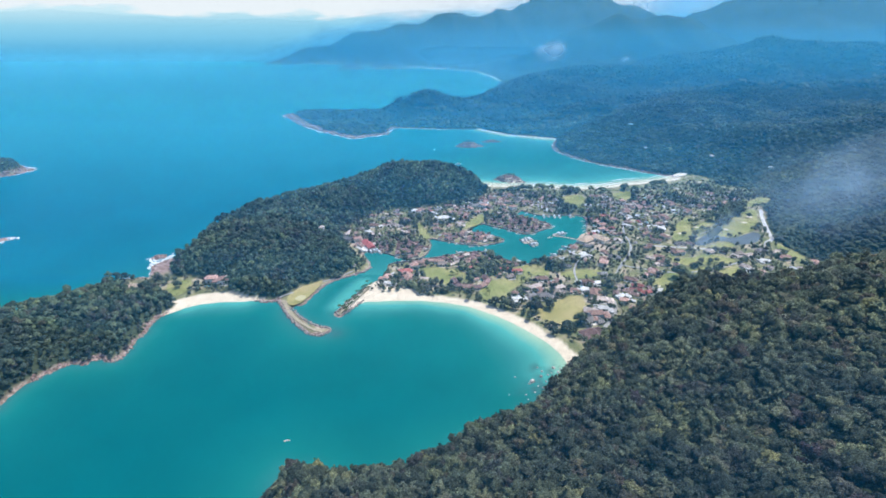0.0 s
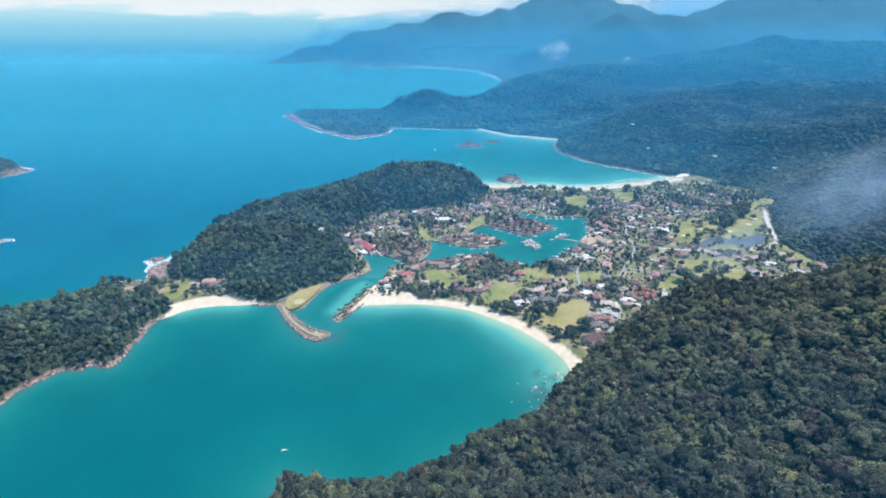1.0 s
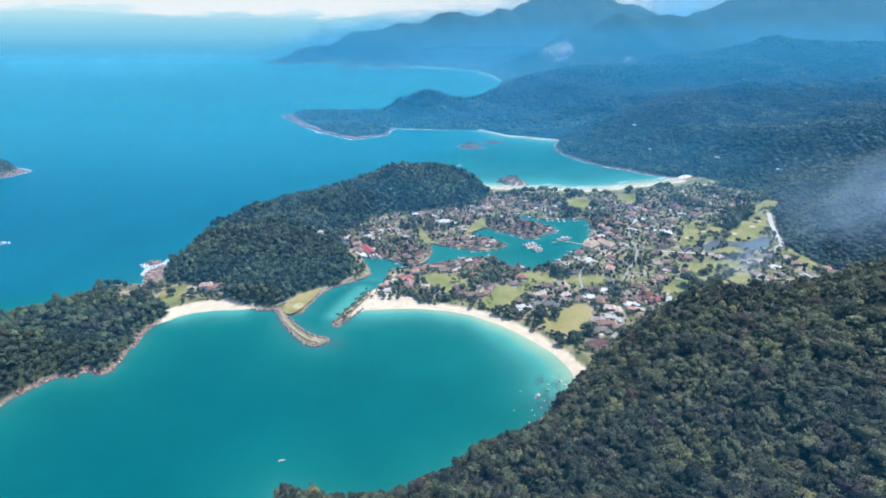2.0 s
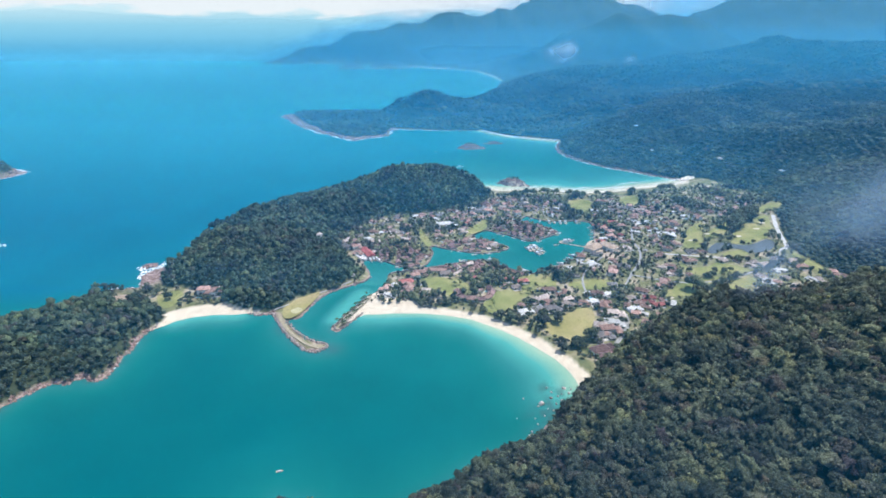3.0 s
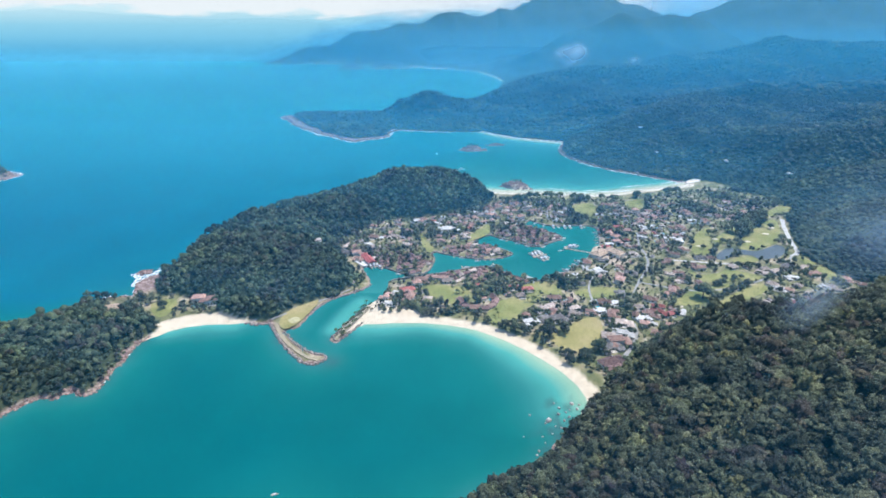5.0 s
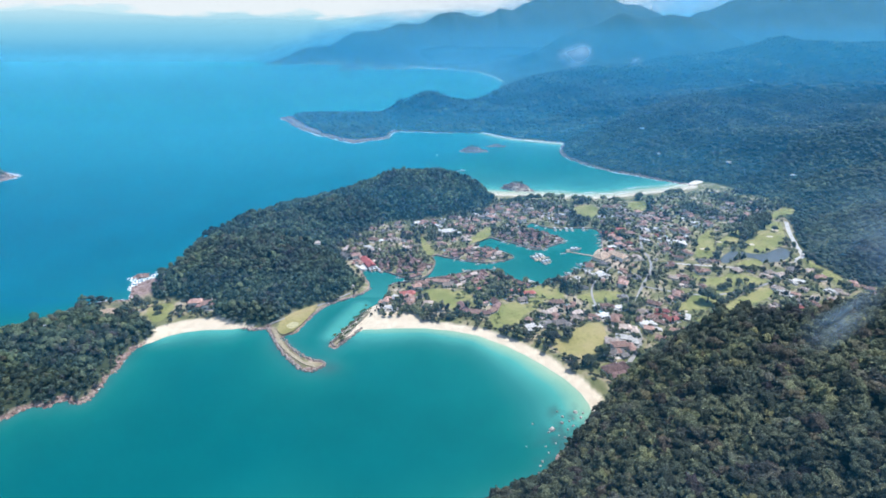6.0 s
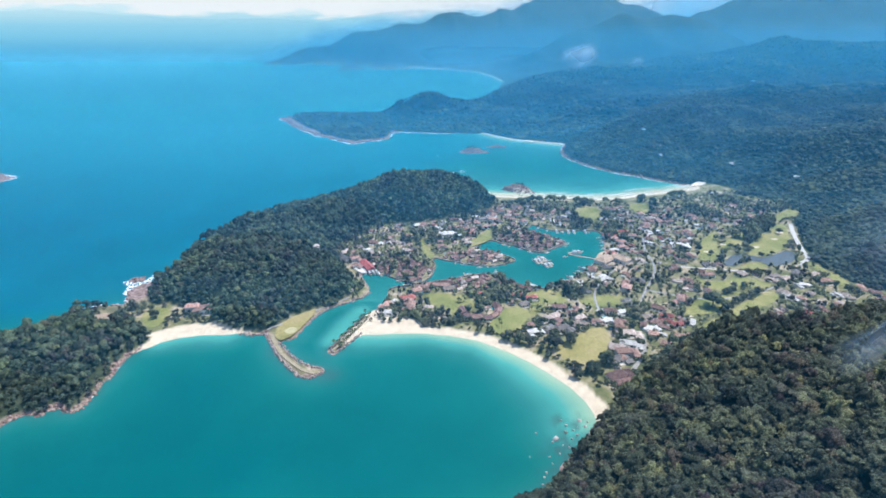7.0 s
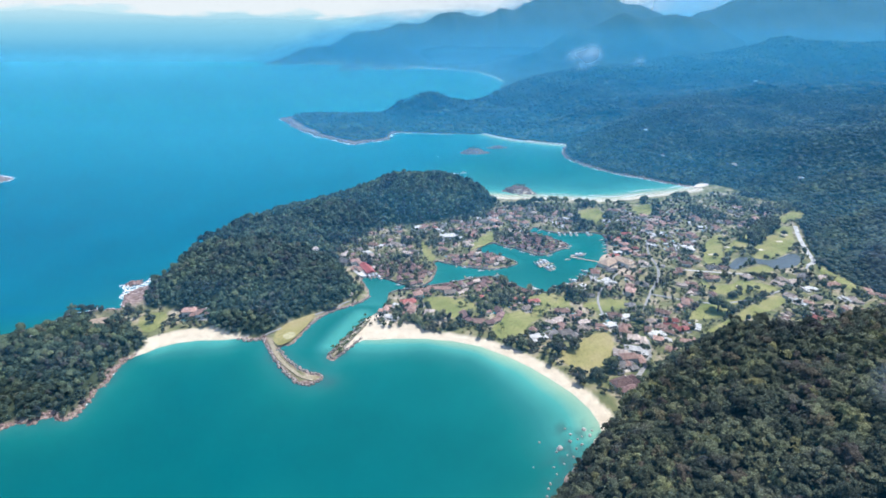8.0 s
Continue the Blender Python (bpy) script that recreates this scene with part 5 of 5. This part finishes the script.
def fill_trees():
    x, y, rng = scatter(-385, 580, 400, 960, 5.4, 900)
    h, s, wood, sandy = land(x, y)
    ok = (wood < 2) & (s > 1.8) & (sandy > np.where(y < 560, 19, 40)) & (on_green(x, y) < -1.0 + 5.5 * (vnoise(x, y, 16, 31) - 0.5)) & (off_road(x, y) > 0.2) & (np.minimum(line_dist(x, y, ROADS[0][0]), line_dist(x, y, ROADS[1][0])) > 4.0) & ~((x < -85) & (x > -200) & (y < 565)) & ((x > -250) | (vnoise(x, y, 9, 44) > 0.48)) & ((x > -334) | (y < 548))
    ok &= ~((x > -128) & (x < -96) & (y > 620) & (y < 650))
    left, n = [], 0
    for a, b in zip(x[ok], y[ok]):
        if not free(a, b, -0.6) or random.random() < (0.5 if a > 285 and b < 800 else 0.05 if vnoise(a, b, 42, 77) < 0.38 else 0.34):
            continue
        near = math.hypot(a - 60, b - 500) < 130
        if near and n < 170:
            place_tree(TREES, random.choice((1, 2, 2, 0)), float(a), float(b), random.uniform(0.55, 0.9))
            n += 1
        else:
            left.append((a, b))
    p = np.array(left)
    z = height_at(p[:, 0], p[:, 1])
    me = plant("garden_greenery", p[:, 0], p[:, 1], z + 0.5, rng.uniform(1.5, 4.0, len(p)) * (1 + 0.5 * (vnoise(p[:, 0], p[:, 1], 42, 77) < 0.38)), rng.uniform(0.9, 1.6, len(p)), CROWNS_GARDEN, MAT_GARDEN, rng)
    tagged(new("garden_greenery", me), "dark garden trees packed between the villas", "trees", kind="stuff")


fill_trees()


# ---- rocks and surf ----
def rock_mesh(seed, seg=7):
    v, f = blob(4, seg, 0.24, seed, -0.6)
    r = random.Random(seed)
    v = v * np.array([1.0, r.uniform(0.6, 0.95), r.uniform(0.55, 0.85)])
    return mesh_of("rock", v, f, MAT_BOULDER)


MAT_STONE = speckled("quarry_stone", (0.20, 0.165, 0.15), (0.44, 0.37, 0.34), 0.6, bump_strength=0.7, bump_dist=0.2)
MAT_BOULDER = speckled("pale_granite", (0.30, 0.275, 0.26), (0.60, 0.57, 0.55), 0.5, bump_strength=0.7, bump_dist=0.3)
ROCKS = [rock_mesh(500 + k) for k in range(6)]
STONES = [mesh_of("stone", *blob(3, 6, 0.3, 540 + k, -0.6), MAT_STONE) for k in range(6)]
ROCK_ARRAYS = [(lambda v: (v[0] * np.array([1, 0.8, 0.7]), v[1]))(blob(3, 7, 0.26, 600 + k, -0.5)) for k in range(6)]


def stone(parent, x, y, z, size, name="stone"):
    ob = new(name, random.choice(STONES if name == "stone" else ROCKS))
    ob.matrix_basis = pose(x, y, z, random.uniform(-25, 25), random.uniform(-25, 25), random.uniform(0, 360)) @ Matrix.Scale(size, 4)
    ob.parent = parent
    return ob


def along(pts, step):
    p = np.array(pts, float)
    seg = np.hypot(*np.diff(p, axis=0).T)
    d = np.concatenate([[0], np.cumsum(seg)])
    t = np.arange(0, d[-1], step)
    return np.c_[np.interp(t, d, p[:, 0]), np.interp(t, d, p[:, 1])]


MAT_GRAVEL = speckled("gravel", (0.30, 0.25, 0.17), (0.46, 0.40, 0.28), 0.5)


def make_breakwater(name, edges, walk_line, width, label):
    root = tagged(new(name), label, "breakwater")
    for e in edges:
        for x, y in along(e, 1.7):
            for k in range(2):
                stone(root, x + random.uniform(-1.4, 1.4), y + random.uniform(-1.4, 1.4), random.uniform(-0.2, 1.0), random.uniform(0.7, 1.35))
    top = strip("path", walk_line, width, 0.35, MAT_GRAVEL, "pale gravel path on top", "", 0.5)
    for key in ("category", "kind"):
        if key in top:
            del top[key]
    top.parent = root
    return root


make_breakwater("breakwater", [SPIT[11:] + [(-184, 493), (-197, 491), (-210, 495)], SPIT[2:8]], [(-177, 492), (-166, 472), (-155, 457), (-142, 443.5), (-130, 433.5), (-120, 430)], 3.2, "curved rock breakwater with a gravel path")
make_breakwater("jetty", [[(-88, 494), (-95, 482), (-103, 468), (-109, 462), (-114, 466), (-108, 485), (-98, 508), (-91, 526)]], [(-110, 466), (-104, 480), (-96, 497), (-88, 515), (-85, 528)], 2.4, "straight stone jetty planted with palms")


def shore_stuff(boxes, seed):
    """Boulders and broken white water along the rocky shores."""
    vs, fs, n, fv, ff = [], [], 0, [], []
    for bi, (x0, x1, y0, y1, cell, wide, amount) in enumerate(boxes):
        x, y, rng = scatter(x0, x1, y0, y1, cell, seed + bi)
        h, s, wood, sandy = land(x, y)
        bare = (sum(np.hypot(x - i[0], y - i[1]) < i[2] for i in ISLETS[:3]) > 0) | ((np.hypot((x + 361) / 17, (y - 582) / 24) < 1) & (s > 0) & (cell > 4))
        on = (s > -0.9 * cell) & ((s < 1.1 * cell + 0.6) | bare) & (sandy > 18) & (rng.uniform(0, 1, len(x)) < 0.75) & (np.abs(x) < y)
        for a, b, c in zip(x[on], y[on], h[on]):
            v, f = ROCK_ARRAYS[rng.integers(0, 6)]
            t, r = rng.uniform(0, 6.28), cell * rng.uniform(0.35, 0.85)
            m = np.array([[math.cos(t), -math.sin(t), 0], [math.sin(t), math.cos(t), 0], [0, 0, 1]])
            vs.append((v * r) @ m.T + np.array([a, b, max(c, -0.3)]))
            fs.append(f + n)
            n += len(v)
        g = cell * 0.55
        x, y, rng = scatter(x0, x1, y0, y1, g, seed + 50 + bi)
        h, s, wood, sandy = land(x, y)
        surf = (s < 0.5) & (s > -wide * (0.25 + 1.5 * vnoise(x, y, wide * 4, 4))) & (vnoise(x, y, wide * 2.2, 7) > 1 - amount) & (sandy > 14) & (rng.uniform(0, 1, len(x)) < 0.72)
        for a, b in zip(x[surf], y[surf]):
            k = len(fv)
            r = g * rng.uniform(0.45, 0.9)
            t0 = rng.uniform(0, 6.28)
            for j in range(5):
                q = t0 + j * 1.2566
                rr = r * rng.uniform(0.6, 1.15)
                fv.append((a + math.cos(q) * rr, b + math.sin(q) * rr, 0.06 + 0.01 * rng.uniform(0, 6)))
            ff.append(tuple(range(k, k + 5)))
    tagged(new("shore_boulders", mesh_of("shore_boulders", np.concatenate(vs), np.concatenate(fs), MAT_ROCK)), "pinkish granite boulders along the waterline", "rocks", kind="stuff")
    tagged(new("surf", mesh_of("surf", fv, ff, MAT_FOAM)), "white surf breaking on rocks", "surf", kind="stuff")


shore_stuff([(-425, -325, 480, 740, 2.4, 5.0, 0.6), (-392, -335, 548, 640, 3.2, 7.0, 0.5), (-125, -80, 232, 275, 1.9, 2.2, 0.6), (-370, -285, 300, 470, 2.2, 1.6, 0.22), (-215, -180, 485, 500, 2.0, 0.5, 0.1), (-125, 60, 225, 320, 2.4, 0.8, 0.2), (275, 480, 1000, 1370, 4.5, 5.0, 0.75), (-575, -130, 1385, 1880, 6.5, 10.0, 0.85),
             (90, 180, 955, 1005, 3.0, 2.0, 0.3), (30, 160, 1280, 1370, 3.5, 2.0, 0.4), (-1010, -870, 985, 1100, 5.0, 8.0, 0.75), (-660, -600, 650, 685, 2.5, 9.0, 0.8), (-780, -240, 3930, 4100, 6, 8.0, 0.5)], 40)


def surf_lines():
    """Thin lines of breaking waves off the far beaches."""
    vs, fs = [], []
    for pts, offs, w in ((BEACH_2[2:], (7, 16, 27), 2.2), (BEACH_3, (2,), 5.0), ([(18, 1530), (-80, 1547), (-140, 1556)], (2,), 3.0), (BEACH_4, (4,), 20.0)):
        p = along(pts, w * 1.5)
        t = np.gradient(p, axis=0)
        t /= np.linalg.norm(t, axis=1)[:, None]
        nrm = np.c_[-t[:, 1], t[:, 0]]        # towards the sea
        for o in offs:
            c = p + nrm * o + nrm * ((vnoise(p[:, 0], p[:, 1], 22, o) - 0.5) * 5)[:, None]
            thick = np.maximum(0, vnoise(p[:, 0], p[:, 1], 30, o + 3) - 0.42) * w * 2.6
            for i in range(len(c) - 1):
                if thick[i] > 0 or thick[i + 1] > 0:
                    k = len(vs)
                    for q, th in ((i, thick[i]), (i + 1, thick[i + 1])):
                        vs += [(*(c[q] + nrm[q] * th * 0.5), 0.09), (*(c[q] - nrm[q] * th * 0.5), 0.09)]
                    fs.append((k, k + 1, k + 3, k + 2))
    tagged(new("surf", mesh_of("surf_lines", vs, fs, MAT_FOAM)), "thin lines of surf off the beaches", "surf", kind="stuff")


surf_lines()
for x, y, size in ((77, 353, 3.0), (86, 360, 1.9), (99, 372, 2.2), (88, 367, 1.8), (63, 359, 1.1), (94, 357, 1.6), (89, 353, 1.5), (74, 350, 1.2), (85, 345, 1.3), (77, 339, 1.1), (69, 336, 1.0), (64, 322, 1.4), (62, 318, 1.3), (85, 373, 1.0), (81, 347, 0.9), (92, 362, 1.2), (102, 366, 1.8), (70, 330, 1.0), (60, 312, 1.3), (105, 371, 1.3), (96, 365, 0.9), (55, 336, 0.7)):
    ob = stone(None, x, y, 0.1 * size, size * 0.85, "boulder")
    tagged(ob, "pale granite boulder standing in shallow water", "rock", group="boulders off the beach")


# ---- boats and docks ----
def make_boat(name, length, label, sail=False):
    root = tagged(new(name), label, "boat", group="boats")
    beam, bm = length * 0.27, bmesh.new()
    rings = []
    for i in range(7):
        t = i / 6
        x = (t - 0.5) * length
        w = beam / 2 * (1 - max(0, (t - 0.45) / 0.55) ** 2.2) + 0.02
        dz = 0.12 * length * 0.5 * t * t
        rings.append([bm.verts.new(p) for p in ((x, -w, length * 0.08 + dz), (x, -w * 0.7, -0.25), (x, 0, -0.4), (x, w * 0.7, -0.25), (x, w, length * 0.08 + dz))])
    for a, b in zip(rings, rings[1:]):
        for j in range(4):
            bm.faces.new((a[j], a[j + 1], b[j + 1], b[j]))
    bm.faces.new(rings[0])
    bmesh.ops.recalc_face_normals(bm, faces=bm.faces)
    part("hull", bm, MAT_HULL, root, "white hull")
    bm = bmesh.new()
    rim = []
    for i in range(7):
        t = i / 6
        w = (beam / 2 * (1 - max(0, (t - 0.45) / 0.55) ** 2.2) + 0.02) * 0.95
        rim.append((bm.verts.new(((t - 0.5) * length, -w, length * 0.07 + 0.06 * length * t * t)), bm.verts.new(((t - 0.5) * length, w, length * 0.07 + 0.06 * length * t * t))))
    for a, b in zip(rim, rim[1:]):
        bm.faces.new((a[0], b[0], b[1], a[1]))
    part("deck", bm, MAT_DECK, root, "teak deck")
    bm = bmesh.new()
    v = box(bm, -length * 0.22, length * 0.2, -beam * 0.32, beam * 0.32, length * 0.06, length * 0.19)
    for q in v[4:]:
        q.co.x, q.co.y = q.co.x * 0.8 - 0.2, q.co.y * 0.85
    cabin = part("cabin", bm, MAT_HULL, root)
    bm = bmesh.new()
    v = box(bm, length * 0.1, length * 0.2, -beam * 0.29, beam * 0.29, length * 0.12, length * 0.175)
    part("windscreen", bm, MAT_GLASS, cabin, "dark windscreen")
    if length > 10:
        bm = bmesh.new()
        box(bm, -length * 0.2, length * 0.02, -beam * 0.3, beam * 0.3, length * 0.245, length * 0.262)
        for sx in (-0.19, 0.0):
            for sy in (-0.27, 0.27):
                box(bm, length * sx, length * sx + 0.1, beam * sy, beam * sy + 0.1, length * 0.18, length * 0.25)
        part("hardtop", bm, MAT_HULL, root, "white hardtop over the helm")
    return root


BOATS = [make_boat("motor_yacht", 14, "white motor yacht lying in the basin"), make_boat("motorboat", 8, "small white motorboat at its mooring"), make_boat("motor_yacht", 18, "large white motor yacht with a hardtop")]


def place_boat(k, x, y, turn):
    m = pose(x, y, 0, 0, 0, turn)
    if BOATS[k].name in _used:
        return copy_thing(BOATS[k], m)
    _used.add(BOATS[k].name)
    BOATS[k].matrix_basis = m
    return BOATS[k]


for k, x, y, turn in ((0, 113.6, 664.5, 121), (0, 118.2, 667.5, 121), (2, 123, 670.5, 121), (1, 128, 672.5, 121), (0, 124, 651, 121), (0, 129, 654, 121), (1, 133.5, 658.5, 121), (1, 156, 679, 10), (2, 172, 690, 0), (0, 178, 694, 10), (1, -19, 649, 80), (0, -97, 627, -60), (0, -93, 629.5, -60), (0, -89, 631, -60), (0, -85, 625, -55),
                      (0, 149, 616, 130), (1, 163, 634, 130), (0, 170, 641, 130), (1, 140, 609, 120), (1, 170, 723, 40), (0, 188, 768, 95), (0, 180, 768, 90), (1, 172, 768, 88), (0, 163, 769, 92), (1, 150, 774, 60), (1, 138, 784, 40), (1, 220, 727, 5), (1, 214, 705, 10), (1, 220, 745, 0), (0, 205, 769, 95),
                      (1, 40, 646, 5), (1, 60, 649, 10), (1, 20, 655, -20), (1, 100, 704, -30), (1, 80, 718, -25), (1, 112, 694, -35), (1, 135, 692, 30), (1, 60, 632, -10), (1, 25, 627, 15), (1, 5, 617, 20), (1, 76, 611, -40), (1, -50, 600, 10), (1, -60, 607, -25),
                      (1, -20, 1257, 120), (0, 35, 1111, 10)):
    place_boat(k, x, y, turn)
copy_thing(BOATS[1], pose(-115, 285, 0, 0, 0, 12) @ Matrix.Scale(0.62, 4))      # a skiff out in the bay


def make_dock(x0, y0, x1, y1, width):
    root = tagged(new("dock"), "timber mooring pontoon on piles", "dock", group="docks")
    ln = math.hypot(x1 - x0, y1 - y0)
    for i in range(int(ln / 2.4)):
        bm = bmesh.new()
        box(bm, i * 2.4, i * 2.4 + 2.3, -width / 2, width / 2, 0.55, 0.72)
        part("deck_panel", bm, MAT_DECK, root)
    for i in range(int(ln / 6) + 1):
        bm = bmesh.new()
        bmesh.ops.create_cone(bm, cap_ends=True, segments=8, radius1=0.2, radius2=0.18, depth=3.2, matrix=Matrix.Translation((i * 6 + 0.4, width / 2 + 0.2, 0.2)))
        part("pile", bm, MAT_BARK, root, "timber pile")
    root.matrix_basis = pose(x0, y0, 0, 0, 0, math.degrees(math.atan2(y1 - y0, x1 - x0)))
    return root


make_dock(196, 671, 160, 688, 2.6)
make_dock(135, 668, 114, 655.5, 2.2)
make_dock(-88, 636, -80, 622, 2.0)
sheet("quay", [(-122, 645), (-108, 627), (-101, 629), (-112, 650)], 2.9, speckled("quay_paving", (0.62, 0.60, 0.57), (0.80, 0.78, 0.74), 0.3, vary=0.0), "bright concrete quay beside the boathouse", "quay", 3.2)
sheet("clubhouse_yard", [(193, 660), (197, 676), (208, 690), (224, 693), (229, 678), (237, 668), (233, 637), (211, 628), (203, 650)], GROUND_Z + 0.5, speckled("yard_paving", (0.42, 0.34, 0.25), (0.60, 0.49, 0.37), 0.3, vary=0.0), "sand-coloured paved yard round the clubhouse", "paving")
sheet("wake", [(28, 1109), (10, 1106), (-12, 1107), (10, 1110)], 0.08, MAT_FOAM, "white wake behind a moving boat", "wake", 0.05, "stuff")
sheet("sandbank", [(468, 1000), (480, 1018), (496, 1030), (506, 1022), (490, 1006)], 2.9, speckled("white_sand", (0.76, 0.68, 0.55), (0.88, 0.80, 0.68), 0.3, vary=0.0), "bright sand at the end of the beach", "sand", 2.0)


# ---- retaining walls of the basin ----
def quay_wall(name, pts):
    ob = strip(name, pts, 1.1, 0.0, MAT_STONE, "dark stone retaining wall round the basin", "wall", 3.0)
    n = len(ob.data.vertices) // 2
    for i, v in enumerate(ob.data.vertices):
        v.co.z = 1.55 if i < n else -1.6
    return ob


for k, pts in enumerate((SOUTH[3:], [SOUTH[-1]] + EAST + TONGUE_B[:1], TONGUE_B, TONGUE_B[-1:] + TONGUE_A, TONGUE_A[-1:] + WEST)):
    quay_wall(f"quay_wall_{k + 1}", pts)
MAT_BUNKER = speckled("bunker_sand", (0.55, 0.48, 0.34), (0.70, 0.62, 0.48), 0.4, vary=0.0)
for k, (x, y, a, b) in enumerate(((252, 524, 5, 3), (300, 552, 4, 3), (327, 560, 5, 2.5), (338, 600, 5, 3), (425, 706, 6, 4), (468, 735, 7, 4), (350, 690, 6, 4), (384, 715, 5, 4), (490, 760, 6, 5))):
    sheet(f"bunker_{k + 1}", [(x + 0.75 * a * math.cos(q) * (1 + 0.25 * math.sin(3 * q + k)), y + 0.75 * b * math.sin(q) * (1 + 0.2 * math.cos(2 * q + k))) for q in np.linspace(0, 5.4, 7)], GROUND_Z + 0.36, MAT_BUNKER, "pale sand bunker beside the fairway", "bunker", 0.3)
for x0, y0, turn in ((60, 632, 95), (20, 624, 100), (95, 598, 60), (128, 600, 125), (160, 626, 130), (50, 652, -85), (70, 658, -60), (10, 662, -100), (88, 716, -125), (130, 696, -70), (160, 716, -20), (190, 771, -95), (170, 771, -92), (210, 770, -80), (224, 735, 180), (218, 715, 170)):
    make_dock(x0, y0, x0 + 8 * math.cos(radians(turn)), y0 + 8 * math.sin(radians(turn)), 1.6)


# ---- drifting shreds of cloud ----
MAT_WISP = make_haze("wisp", (0.42, 0.58, 0.74))


def make_wisp(x, y, z, wide, high, amount, seed):
    """A thin ragged shred of cloud: a bent veil, densest in the middle."""
    rnd = random.Random(seed)
    u, v = np.meshgrid(np.linspace(-1, 1, 17), np.linspace(-1, 1, 11))
    ox, oz = rnd.uniform(-0.25, 0.25), rnd.uniform(-0.25, 0.25)
    bend = 0.10 * wide * np.sin(u * 2) + 0.07 * wide * np.cos(v * 2.5)
    verts = np.stack([u * wide + ox * wide, bend, v * high + oz * high + 0.15 * high * np.sin(u * 3)], -1).reshape(-1, 3)
    fade = np.clip(1 - np.hypot(u, v), 0, 1) ** 0.9
    idx = np.arange(u.size).reshape(u.shape)
    q = np.stack([idx[:-1, :-1], idx[:-1, 1:], idx[1:, 1:], idx[1:, :-1]], -1).reshape(-1, 4)
    ob = new("cloud_shred", mesh_of("cloud_shred", verts, q, MAT_WISP, True, {"veil": fade.ravel() * amount}))
    ob.visible_shadow = False
    ob.matrix_basis = pose(x, y, z, 0, 0, rnd.uniform(-15, 15))
    return tagged(ob, "thin white shred of drifting cloud", "cloud", group="cloud shreds", kind="stuff")


for k, (x, y, z, wide, high, amount) in enumerate(((170, 230, 214, 32, 21, 0.36), (204, 232, 210, 30, 28, 0.36), (102, 169, 211, 17, 8.5, 0.36), (89, 439, 261.5, 15, 9, 1.5), (478, 1418, 204, 18, 14, 0.5), (215, 250, 206, 60, 36, 0.2))):
    make_wisp(x, y, z, wide, high, amount, 70 + k)
